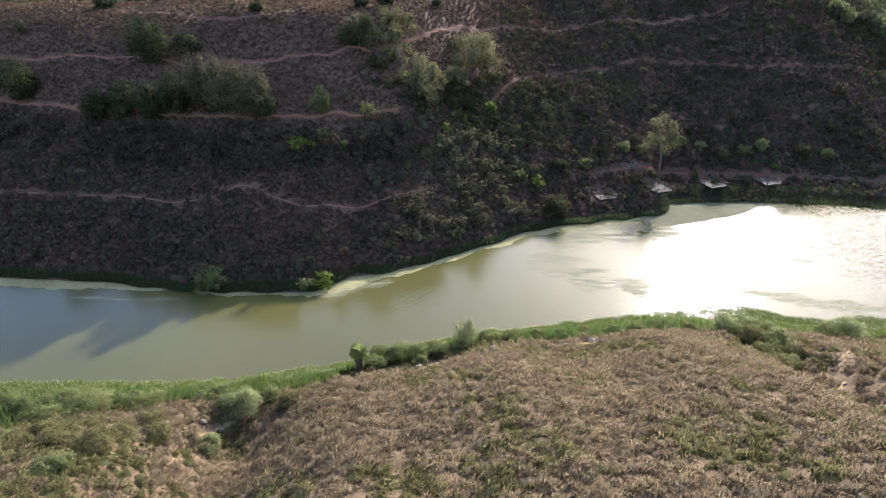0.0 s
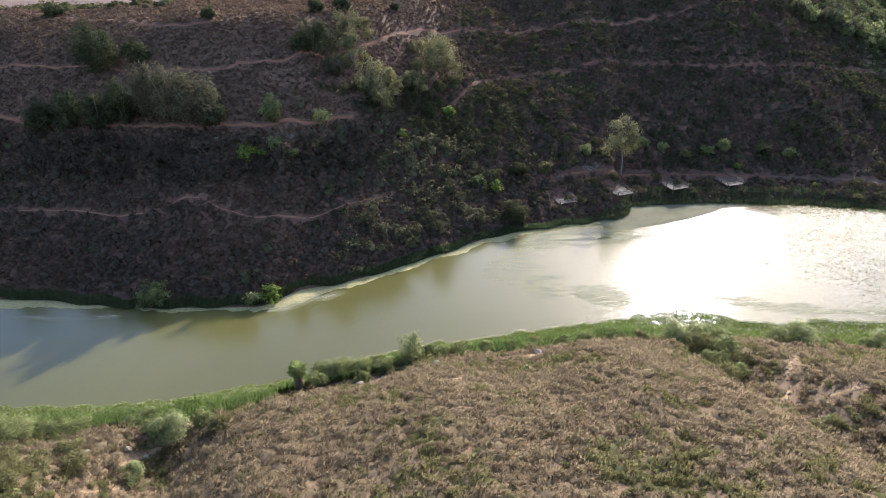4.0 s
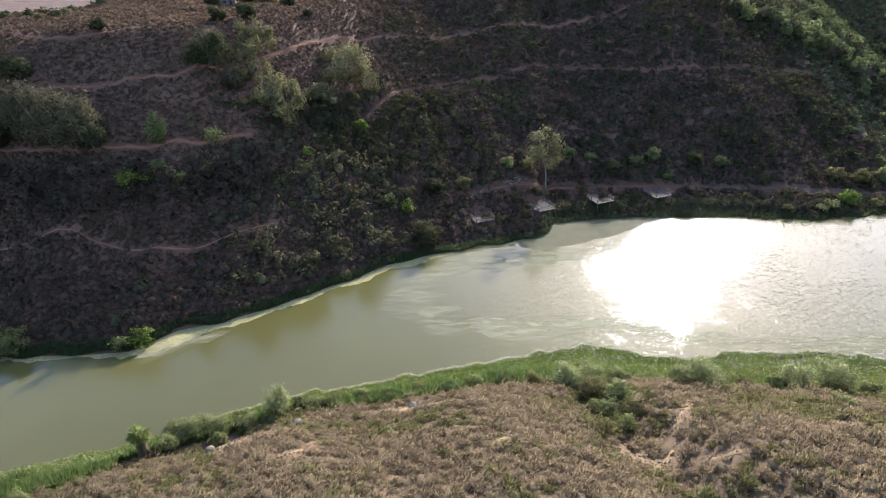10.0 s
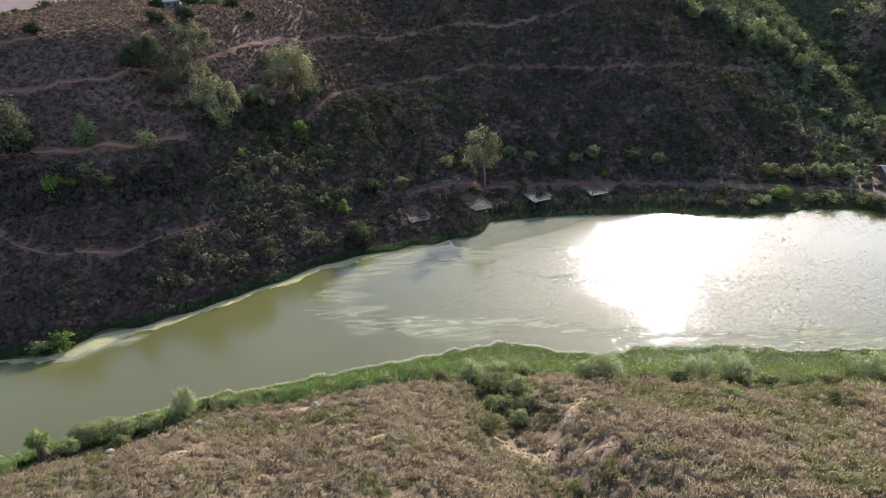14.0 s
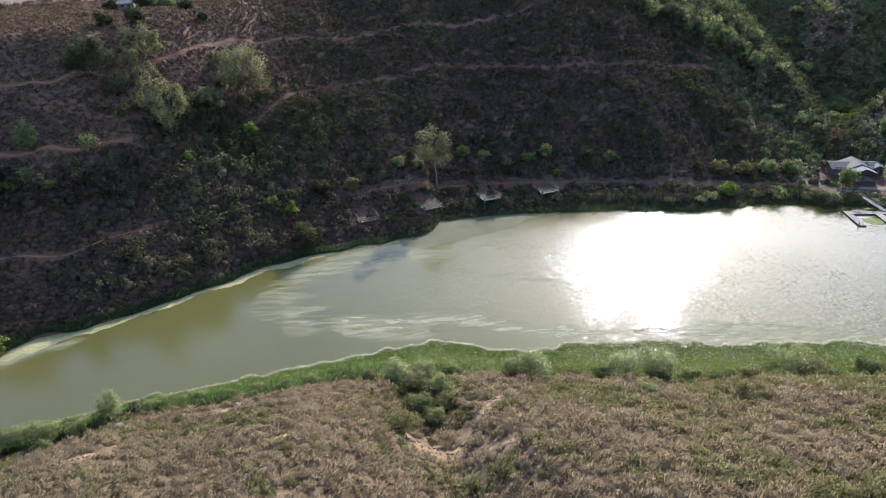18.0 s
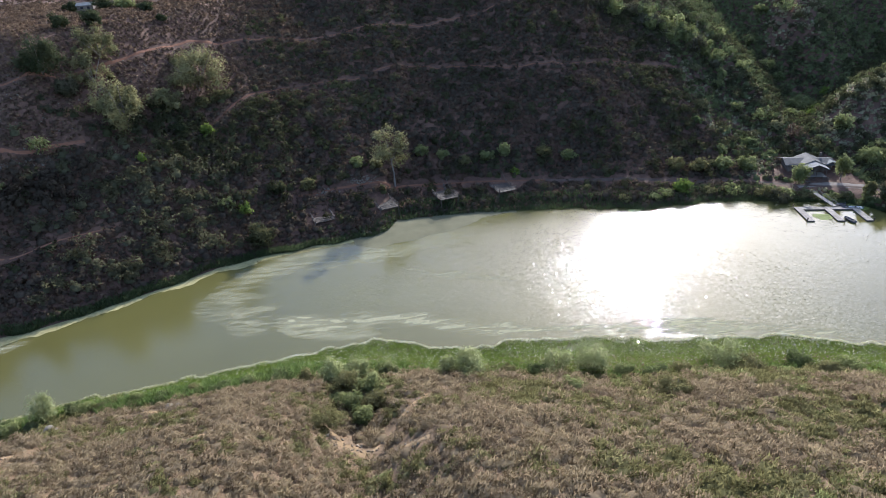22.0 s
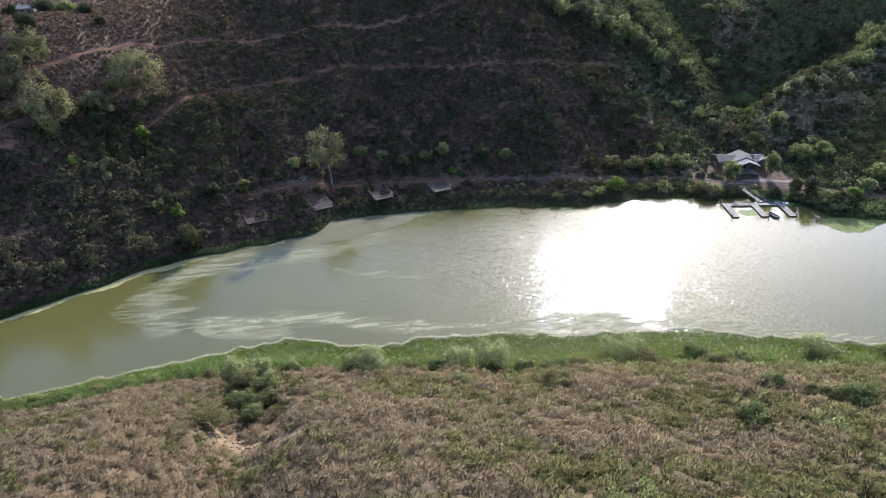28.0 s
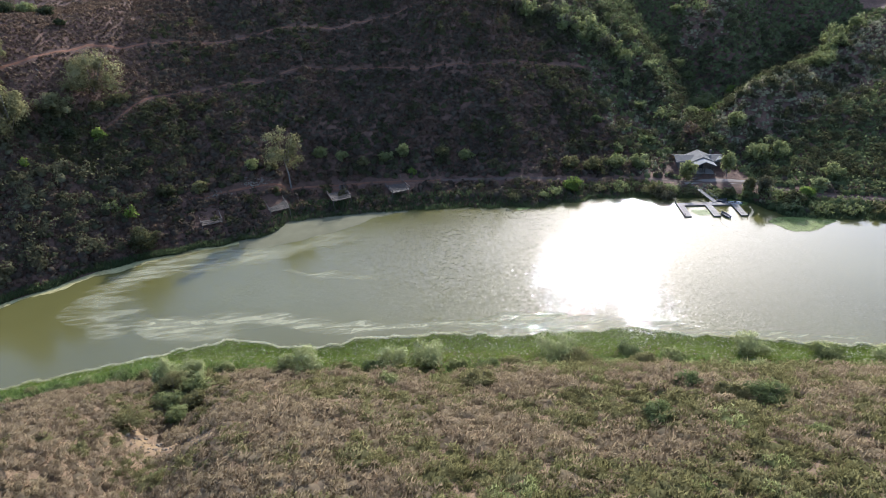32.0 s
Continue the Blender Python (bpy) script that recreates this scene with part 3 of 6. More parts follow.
def shrubs(rng, x, y, z, radius, height, lobes, strokes, length, width, vary=0.18):
    """Low shrubs of a few rounded lobes each, bristling with fine twigs. Returns verts, faces, tint, normals."""
    n, c = len(x), 5
    scale = np.stack([radius, radius, height], 1)[:, None, :]
    place = np.stack([x, y, z], 1)[:, None, :]
    a, far = rng.uniform(0, 6.28, (n, lobes)), np.sqrt(rng.uniform(0, 1, (n, lobes))) * 0.72
    lob = np.stack([np.cos(a) * far, np.sin(a) * far, rng.uniform(-0.05, 0.22, (n, lobes))], -1)
    size = rng.uniform(0.26, 0.6, (n, lobes, 1))
    tone = np.clip(rng.normal(0.5, vary, (n, 1)) + rng.normal(0, 0.07, (n, lobes)), 0, 1)
    ring = np.arange(c) * 2 * math.pi / c
    dome = np.concatenate([np.stack([np.cos(ring), np.sin(ring), 0 * ring - 0.1], 1), np.stack([np.cos(ring + 0.5) * 0.7, np.sin(ring + 0.5) * 0.7, 0 * ring + 0.55], 1), [(0, 0, 0.8)]])
    tri = np.array([(i, (i + 1) % c, c + i) for i in range(c)] + [((i + 1) % c, c + (i + 1) % c, c + i) for i in range(c)] + [(c + i, c + (i + 1) % c, 2 * c) for i in range(c)])
    core = dome * rng.uniform(0.4, 0.62, (n, 2 * c + 1, 1)) * scale * (1, 1, 0.75) + place
    core_n = np.broadcast_to(dome, core.shape) * 0.6 + (0, 0, 0.6)
    pick = rng.randint(0, lobes, (n, strokes))
    way = rng.normal(0, 1, (n, strokes, 3))
    way[:, :, 2] = np.abs(way[:, :, 2]) - 0.1
    way /= np.linalg.norm(way, axis=2, keepdims=True)
    base = np.take_along_axis(lob, pick[:, :, None].repeat(3, 2), 1)
    at = (base + way * np.take_along_axis(size, pick[:, :, None], 1) * rng.uniform(0.5, 0.98, (n, strokes, 1))) * scale + place
    lean = way * 0.4 + (0.4, 0.15, 0.4) + rng.normal(0, 0.38, way.shape)
    lean /= np.linalg.norm(lean, axis=2, keepdims=True)
    side = np.cross(lean, rng.normal(0, 1, way.shape))
    side /= np.linalg.norm(side, axis=2, keepdims=True) + 1e-9
    long = length * rng.uniform(0.5, 1.5, (n, strokes, 1)) * (0.6 + 0.4 * radius[:, None, None])
    wide = side * width * rng.uniform(0.7, 1.3, (n, strokes, 1)) * (0.5 + 0.4 * radius[:, None, None])
    twigs = np.stack([at - wide, at + wide, at + lean * long], 2)
    twig_n = way * 0.7 + (0, 0, 0.5) + base * 0.6 + rng.normal(0, 0.1, way.shape)
    verts = np.concatenate([core.reshape(-1, 3), twigs.reshape(-1, 3)])
    core_f = (tri[None] + np.arange(n)[:, None, None] * (2 * c + 1)).reshape(-1, 3)
    faces = np.concatenate([core_f, np.arange(n * strokes * 3).reshape(-1, 3) + n * (2 * c + 1)])
    twig_tone = np.take_along_axis(tone, pick, 1) + rng.normal(0, 0.03, (n, strokes))
    tint = np.concatenate([np.repeat(tone.mean(1), 2 * c + 1), np.repeat(twig_tone.ravel(), 3)])
    normals = np.concatenate([core_n.reshape(-1, 3), np.repeat(twig_n.reshape(-1, 3), 3, 0)])
    return verts, faces, tint, normals / (np.linalg.norm(normals, axis=1, keepdims=True) + 1e-9)


def stuff(name, label, category, arrays, material):
    verts, faces, tint, *normals = arrays
    return tagged(new(name, raw_mesh(name, verts, faces, material, tint, normals=normals[0] if normals else None)), label, category, kind="stuff")


def z_at(x, y):
    return float(land(x, y))


# ---- ground and lake ----
def axis_steps(low, high, fine_low, fine_high, step):
    fine = np.arange(fine_low, fine_high + step, step)
    left = fine_low - np.cumsum(step * 1.22 ** np.arange(1, 60))
    right = fine_high + step + np.cumsum(step * 1.22 ** np.arange(1, 60))
    return np.concatenate([left[left > low][::-1], fine, right[right < high]])


def build_ground():
    xs, ys = axis_steps(-2500, 2500, -170, 320, 1.7), axis_steps(-1500, 3000, 20, 340, 1.7)
    gx, gy = np.meshgrid(xs, ys)
    gz = land(gx, gy) + (ripple(gx, gy, 3.1, 11) * 0.06 + ripple(gx, gy, 5.7, 12) * 0.08) * (land(gx, gy) > 0.8) * (gy < 122)
    verts = np.stack([gx, gy, gz], -1).reshape(-1, 3)
    w = len(xs)
    i, j = np.meshgrid(np.arange(len(ys) - 1), np.arange(w - 1), indexing="ij")
    a = (i * w + j).ravel()
    faces = np.stack([a, a + 1, a + w + 1, a + w], 1)
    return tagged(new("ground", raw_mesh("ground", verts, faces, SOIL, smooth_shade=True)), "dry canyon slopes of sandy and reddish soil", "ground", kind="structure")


ground = build_ground()
lake_x, lake_y = np.linspace(-560, 520, 28), np.linspace(25, 205, 10)
lx, ly = np.meshgrid(lake_x, lake_y)
lv = np.stack([lx, ly, 0 * lx], -1).reshape(-1, 3)
lf = [(i * 28 + j, i * 28 + j + 1, i * 28 + j + 29, i * 28 + j + 28) for i in range(9) for j in range(27)]
tagged(new("water", raw_mesh("water", lv, lf, WATER)), "murky olive-green lake water with small ripples", "water", kind="structure")


# ---- trails, roads and bare patches ----
def drape(name, points, width, material, label, lift=0.07, ragged=0.25, kind="structure", category="trail", seed=1):
    """A worn strip that lies on the ground along a few way points."""
    pts = np.array(points, float)
    far = np.r_[0, np.cumsum(np.linalg.norm(np.diff(pts, axis=0), axis=1))]
    t = np.arange(0, far[-1], 0.9)
    x, y = np.interp(t, far, pts[:, 0]), np.interp(t, far, pts[:, 1])
    for _ in range(3):
        x[1:-1], y[1:-1] = (x[:-2] + 2 * x[1:-1] + x[2:]) / 4, (y[:-2] + 2 * y[1:-1] + y[2:]) / 4
    dx, dy = np.gradient(x), np.gradient(y)
    ln = np.hypot(dx, dy) + 1e-9
    nx, ny = -dy / ln, dx / ln
    rows = []
    across = np.linspace(-0.5, 0.5, 5)
    wob = [np.maximum(0.15, 1 + ragged * ripple(t, t * 0, span, seed + n)) for n, span in enumerate((6, 4.5))]
    for a in across:
        w = width * a * (wob[0] if a < 0 else wob[1])
        px, py = x + nx * w, y + ny * w
        rows.append(np.stack([px, py, land(px, py) + lift - 0.16 * abs(a * 2) ** 3], 1))
    v = np.stack(rows, 1).reshape(-1, 3)
    n = len(t)
    faces = [(i * 5 + j, (i + 1) * 5 + j, (i + 1) * 5 + j + 1, i * 5 + j + 1) for i in range(n - 1) for j in range(4)]
    return tagged(new(name, raw_mesh(name, v, faces, material, smooth_shade=True)), label, category, kind=kind)


TRAILS = {
    "hilltop_trail": (((-150, 252), (-127, 244.8), (-113.5, 237.7), (-88, 227), (-72, 220.2), (-65, 222.4), (-50, 226), (-38, 236), (-20, 244)), 1.1),
    "upper_trail": (((-190, 217), (-144.6, 213.7), (-132, 212.4), (-110, 210.3), (-90, 206.3), (-61, 201.5), (-39, 202.2), (-26, 211.5), (-15.6, 220.8), (-6, 233.5), (3.5, 246.5), (19, 258.3), (27, 262.6), (50, 269.3), (64, 274.5), (90, 279), (120, 284)), 1.1),
    "lower_trail": (((-160, 202), (-139, 197), (-128, 194), (-116.5, 190.4), (-82, 184.4), (-56.6, 180), (-43, 179.4), (-30, 182.6), (-16, 193)), 1.3),
    "winding_trail": (((-150, 164.5), (-125, 163.2), (-116.6, 162.5), (-112, 161.3), (-104.5, 161), (-94.5, 160.2), (-86, 159), (-76, 155.7), (-69, 155.4), (-63, 157), (-58.3, 159.8), (-54, 158.5), (-49, 155.4), (-42.3, 153.2), (-37.7, 152.7), (-32, 153.9), (-23, 158), (-14, 164), (-4, 170)), 0.5),
    "hillside_trail": (((14, 215), (19.5, 224), (25, 232), (40.5, 241), (56, 245), (70, 252), (85, 255), (97.5, 252.9), (114.5, 250.5), (144, 247.8), (156, 250), (185, 254)), 0.7),
    "spur_trail": (((250, 286), (256, 293), (263, 300), (270, 309), (277, 322)), 1.4),
}
for trail_name, (way, wide) in TRAILS.items():
    drape(trail_name, way, wide, FOOTPATH if wide < 0.6 else TRAIL, "narrow reddish dirt trail worn across the slope")
BANK_ROAD = ((40, 191), (58, 196.5), (72, 200), (97, 200), (118, 197.5), (138, 193.5), (160, 190), (178, 188), (194, 181), (206, 176.5), (214, 169.5), (222, 161.5), (236, 155.5), (270, 143))
drape("bank_trail", BANK_ROAD[:5], 1.2, TRAIL, "narrow dirt trail above the fishing platforms")
drape("platform_path", ((38, 183), (42.5, 186.9), (48.6, 190.1), (54.2, 192), (60.5, 193.4), (66.2, 196.3), (69.2, 198.9), (73.9, 200.1), (78.4, 199.7), (83, 197.8), (87.6, 198), (92.5, 200)), 0.9, TRAIL, "narrow dirt path that winds behind the fishing platforms")
drape("lakeside_road", BANK_ROAD[4:], 1.9, ROADDIRT, "pale dirt road along the lake shore", category="road")
drape("hilltop_road", ((-30, 266), (-14, 273), (2, 282), (26, 296), (52, 314)), 3.4, ROADDIRT, "pale dirt road over the hilltop", category="road")
drape("gravel_lot", ((193, 180.5), (200, 180), (206, 177.5), (212, 172)), 4.2, LOTDIRT, "pale trodden gravel in front of the boathouse", 0.05, category="gravel")
WASHES = (((55, 86.5), (58, 83), (62.5, 79)), 3.2), (((62, 79.5), (64.5, 83), (67, 87.5), (70, 92), (75, 97)), 1.3), (((66.5, 78), (69, 76.6), (71, 76.2)), 1.7), (((-41, 75), (-36.5, 80.5), (-33, 86)), 1.7), (((-38, 72), (-42, 66)), 0.9), (((-8, 98), (-4, 97), (0, 95.6), (3.5, 93.8)), 2.8), (((4.5, 95), (7, 96.5)), 1.6), (((21, 100.5), (26, 99.8), (30, 99), (34, 98.8)), 2.2), (((-5, 93), (-2, 90.5)), 1.2), (((44, 97), (45.5, 99.5)), 1.0), (((38, 78), (41, 80.5)), 0.9), (((86, 80), (88.5, 82)), 0.8), (((10, 82), (12.5, 84.5)), 0.9)
for n, (way, wide) in enumerate(WASHES):
    drape("sandy_wash", way, wide, SAND, "bare patch of pale orange sandy soil", 0.06, ragged=0.8, category="bare soil", seed=n + 20)


def to_ways(x, y, ways):
    """Distance from each place to the nearest of some ways."""
    best = np.full(len(x), 1e9)
    for way in ways:
        p = np.array(way, float)
        for a, b in zip(p[:-1], p[1:]):
            ab = b - a
            t = np.clip(((x - a[0]) * ab[0] + (y - a[1]) * ab[1]) / (ab @ ab), 0, 1)
            best = np.minimum(best, np.hypot(x - a[0] - t * ab[0], y - a[1] - t * ab[1]))
    return best


def off_trails(x, y):
    return np.min([to_ways(x, y, [way]) - wide / 2 for way, wide in TRAILS.values()], 0)


# ---- scrub on both hillsides ----
def scatter(rng, x0, x1, y0, y1, step):
    gx, gy = np.meshgrid(np.arange(x0, x1, step), np.arange(y0, y1, step))
    x, y = gx.ravel() + rng.uniform(-0.5, 0.5, gx.size) * step, gy.ravel() + rng.uniform(-0.5, 0.5, gx.size) * step
    return x, y


PLATFORM_SPOTS = ((47.2, 183.0), (66.0, 188.6), (84.8, 192.4), (103.4, 194.6))


# south of this line the scrub is only a coarse cover
SCRUB_EDGE = ((-112, 78), (-70, 58), (-53, 48), (-32, 52), (-1, 43), (41, 38), (58, 50), (75, 54), (100, 48), (123, 44), (143, 40), (165, 52), (200, 74), (225, 84))


def near_scrub():
    rng = np.random.RandomState(5)
    x, y = scatter(rng, -112, 225, 40, 112, 1.5)
    d = along(REED_BACK, x) - y
    keep = (d > 0.5) & (y > along(SCRUB_EDGE, x))
    bare = ripple(x, y, 13, 31) * 0.6 + ripple(x, y, 4.5, 32) * 0.5
    keep &= bare + rng.uniform(-0.5, 0.5, len(x)) - 0.5 * smooth(70, 100, x) < 1.42 - 0.3 * smooth(30, -30, x) - 0.35 * np.exp(-((x - 10) / 26) ** 2 - ((y - 97) / 6) ** 2)
    keep &= np.min([to_ways(x, y, [w]) - wide / 2 for w, wide in WASHES], 0) > rng.uniform(-0.2, 0.9, len(x)) + 0.9 * np.exp(-((x - 8) / 20) ** 2)
    x, y, d = x[keep], y[keep], d[keep]
    z = land(x, y) - 0.05
    green = ripple(x, y, 22, 41) * 0.55 + ripple(x, y, 6, 42) * 0.35 + rng.normal(0, 0.22, len(x)) + 0.9 * np.exp(-((x - 60 - 0.12 * (90 - y)) / 7) ** 2) * (d < 14) + 0.5 * (d < 5) + 0.1 * smooth(50, 70, x) + 0.34 * smooth(70, 140, x) + 0.75 * smooth(-25, -55, x) * (y < 76)
    for name, label, m, pick, lo, hi, leaves in (
        ("dry_scrub", "knee-high dry brown sage scrub covering the slope", DRY, green < 0.36, 1.2, 1.95, 205),
        ("olive_scrub", "olive-green low scrub scattered among the dry sage", OLIVE, (green >= 0.36) & (green < 1.2), 1.1, 1.8, 205),
        ("green_scrub", "fresh green shrubs in the damp folds of the slope", GREEN, green >= 1.2, 1.1, 1.8, 205),
    ):
        px, py, pz = x[pick], y[pick], z[pick]
        r = rng.uniform(lo, hi, len(px)) * rng.choice([0.75, 0.95, 1.1, 1.25, 1.4], len(px)) * (1 + 0.15 * smooth(60, 95, px))
        stuff(name, label, "shrubs", shrubs(rng, px, py, pz, r, r * rng.uniform(0.34, 0.62, len(px)), 5, leaves, 0.27, 0.06), m)


def near_grass():
    """Short straw-coloured grass between the shrubs, thinner on the bare patches."""
    rng = np.random.RandomState(4)
    n = 190000
    x, y = rng.uniform(-112, 225, n), rng.uniform(40, 112, n)
    d = along(REED_BACK, x) - y
    wash = np.min([to_ways(x, y, [w]) - wide / 2 for w, wide in WASHES], 0)
    keep = (d > 0.3) & (y > along(SCRUB_EDGE, x)) & (wash > rng.uniform(-1.3, 0.4, n))
    x, y = x[keep], y[keep]
    n = len(x)
    a, b, high = rng.uniform(0, 6.28, n), rng.uniform(0, 6.28, n), rng.uniform(0.16, 0.42, n)
    foot = np.stack([x, y, land(x, y) - 0.03], 1)
    side = np.stack([np.cos(a), np.sin(a), 0 * a], 1) * 0.06
    tip = foot + np.stack([np.cos(b) * 0.3, np.sin(b) * 0.3, 0 * b + 1], 1) * high[:, None]
    up = np.tile((0.0, 0.0, 1.0), (3 * n, 1))
    tone = np.clip(0.5 + 0.25 * ripple(x, y, 7, 45) + rng.normal(0, 0.12, n), 0, 1)
    stuff("straw_grass", "short straw-coloured dry grass between the shrubs", "grass", (np.stack([foot - side, foot + side, tip], 1).reshape(-1, 3), np.arange(3 * n).reshape(-1, 3), np.repeat(tone, 3), up), NEAR_GRASS)


def far_scrub():
    rng = np.random.RandomState(6)
    x, y = scatter(rng, -185, 330, 125, 400, 1.65)
    s = y - along(FAR_SHORE, x)
    clear = off_trails(x, y)
    keep = (s > 0.6 + along(ALGAE_WIDE, x)) & (s < 165 + 60 * smooth(120, 170, x) + 45 * smooth(-105, -60, x) * smooth(80, 40, x)) & (clear > 0.55) & (to_ways(x, y, [BANK_ROAD]) > 1.7)
    # the upper slope over the left arm is nearly bare
    open_slope = smooth(26, 34, land(x, y)) * smooth(28, 8, x)
    keep &= rng.uniform(0, 1, len(x)) > open_slope * 0.3 + 0.05
    for px, py in PLATFORM_SPOTS:
        keep &= np.hypot(x - px, y - py) > 5.2
    keep &= (np.hypot((x - 203) / 11, (y - 189) / 8) > 1) & ~((x > 186) & (x < 212) & (y < 183) & (s > 6))
    x, y, s, open_slope = x[keep], y[keep], s[keep], open_slope[keep]
    z = land(x, y) - 0.1
    kind = ripple(x, y, 30, 51) * 0.5 + ripple(x, y, 9, 52) * 0.35 + rng.normal(0, 0.4, len(x)) - 1.0 * open_slope + 0.8 * smooth(175, 215, x) - 0.35 * smooth(10, -30, x)
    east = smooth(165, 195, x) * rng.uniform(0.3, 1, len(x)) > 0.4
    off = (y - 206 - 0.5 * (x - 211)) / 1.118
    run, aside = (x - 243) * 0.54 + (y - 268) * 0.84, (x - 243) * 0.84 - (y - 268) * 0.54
    # painted light: pale leaves along the crests for sun, deeper green in shaded hollows
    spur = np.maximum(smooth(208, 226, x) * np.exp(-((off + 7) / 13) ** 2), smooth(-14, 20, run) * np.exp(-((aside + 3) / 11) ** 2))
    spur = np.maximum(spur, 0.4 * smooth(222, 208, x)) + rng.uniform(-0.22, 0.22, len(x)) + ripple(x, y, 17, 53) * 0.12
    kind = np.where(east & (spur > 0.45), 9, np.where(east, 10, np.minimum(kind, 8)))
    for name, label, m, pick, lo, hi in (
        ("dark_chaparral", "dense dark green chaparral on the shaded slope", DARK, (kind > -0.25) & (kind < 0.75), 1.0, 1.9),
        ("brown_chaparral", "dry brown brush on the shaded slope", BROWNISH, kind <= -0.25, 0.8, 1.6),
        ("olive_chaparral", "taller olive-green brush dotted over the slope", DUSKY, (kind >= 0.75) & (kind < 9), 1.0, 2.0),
        ("sun_toned_scrub", "sage scrub on the eastern spur crests, leaf colour lightened for grazing sun", SUN_TONED, kind == 9, 0.65, 1.35),
        ("shade_toned_scrub", "green scrub off the eastern spur crests, leaf colour deeper for shade", SPUR_GREEN, kind == 10, 0.9, 1.9),
    ):
        px, py, pz = x[pick], y[pick], z[pick]
        r = rng.uniform(lo, hi, len(px)) * (1 - 0.45 * open_slope[pick])
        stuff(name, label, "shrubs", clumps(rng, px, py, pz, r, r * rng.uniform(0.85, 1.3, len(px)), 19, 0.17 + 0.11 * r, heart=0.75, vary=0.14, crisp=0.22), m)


def tall_brush():
    """Rounded sage-green brush, taller than the rest, in a broad drift up the far slope and round the ravine."""
    rng = np.random.RandomState(16)
    n = 2300
    pick = rng.uniform(0, 1, n)
    u = rng.uniform(0, 1, n)
    x = np.where(pick < 0.3, rng.normal(2 + 10 * u, 15), np.where(pick < 0.52, rng.uniform(30, 175, n), rng.uniform(165, 300, n)))
    s = np.where(pick < 0.3, 4 + 62 * u, np.where(pick < 0.52, rng.uniform(8, 110, n), rng.uniform(24, 150, n)))
    y = along(FAR_SHORE, x) + along(ALGAE_WIDE, x) + s
    keep = (to_ways(x, y, [w for w, _ in TRAILS.values()] + [BANK_ROAD]) > 3) & (np.hypot((x - 203) / 15, (y - 186) / 11) > 1) & ~((x > 180) & (x < 214) & (y < 188))
    x, y = x[keep], y[keep]
    r = rng.uniform(1.2, 2.7, len(x))
    dx = rng.uniform(-150, -12, 150)
    dy = np.interp(dx, (-150, -84, -52, -33, -12), (195, 182, 177, 179, 190)) - rng.uniform(4, 15, 150)
    stuff("dark_brush", "dark dense tall brush below the lower trail", "shrubs", clumps(rng, dx, dy, land(dx, dy) - 0.1, rng.uniform(1.8, 3.4, 150), rng.uniform(2.0, 3.6, 150), 260, np.full(150, 0.33), 7), DARK)
    half = rng.uniform(0, 1, len(x)) < 0.6
    drift = (x < 34) & (y < 196)
    thin = drift & (rng.uniform(0, 1, len(x)) > 0.45 + 0.2 * ripple(x, y, 14, 17))
    x, y, r, half, drift = x[~thin], y[~thin], r[~thin] * np.where(drift[~thin], 1.15, 1.0), half[~thin], drift[~thin]
    # the western part of the drift takes the leaf colour with painted light
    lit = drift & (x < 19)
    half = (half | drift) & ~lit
    for name, label, m, p in (("lit_toned_brush", "leafy brush in a drift up the slope, leaf colour lightened as if lit", LIT_SAGE, lit), ("sage_brush", "sage-green rounded brush on the slope", SAGE, half), ("green_brush", "dusky green rounded brush on the slope", DUSKY, ~half & ~lit)):
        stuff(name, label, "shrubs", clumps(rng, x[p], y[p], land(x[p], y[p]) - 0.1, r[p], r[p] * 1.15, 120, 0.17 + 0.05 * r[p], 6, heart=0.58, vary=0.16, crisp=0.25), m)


def low_brush():
    """Low brown brush and dry grass tufts over the open upper slope."""
    rng = np.random.RandomState(26)
    x, y = scatter(rng, -180, 70, 128, 290, 1.2)
    high = land(x, y)
    keep = (np.maximum(smooth(24, 32, high) * smooth(40, 12, x), 0.9 * smooth(70, 20, x)) > rng.uniform(0.1, 1, len(x))) & (high > 1.5) & (off_trails(x, y) > 0.3)
    x, y = x[keep], y[keep]
    r = rng.uniform(0.45, 1.0, len(x))
    pale = rng.uniform(0, 1, len(x)) < 0.2 + 0.4 * smooth(24, 32, land(x, y))
    for name, label, m, p in (("low_brown_brush", "low brown brush covering the slope", BROWNISH, ~pale), ("dry_grass_tufts", "faded dry grass tufts on the upper slope", STRAW, pale)):
        stuff(name, label, "shrubs", clumps(rng, x[p], y[p], land(x[p], y[p]) - 0.05, r[p], r[p] * 0.9, 11, 0.14 + 0.10 * r[p], 2, heart=0.7, vary=0.15, crisp=0.2), m)


def hilltop_scrub():
    """The same scrub going on over the hilltop under the flight path."""
    rng = np.random.RandomState(36)
    x, y = scatter(rng, -110, 220, -40, 84, 2.3)
    keep = y < along(SCRUB_EDGE, x)
    x, y = x[keep], y[keep]
    r = rng.uniform(1.0, 1.7, len(x))
    stuff("hilltop_scrub", "dry brown sage scrub going on over the hilltop", "shrubs", clumps(rng, x, y, land(x, y) - 0.05, r, r * 0.75, 9, 0.24 + 0.1 * r, 3, 0.7, 0.03, 0.3, 0.2, 0.35, 0.2, heart=0.75), DRY)


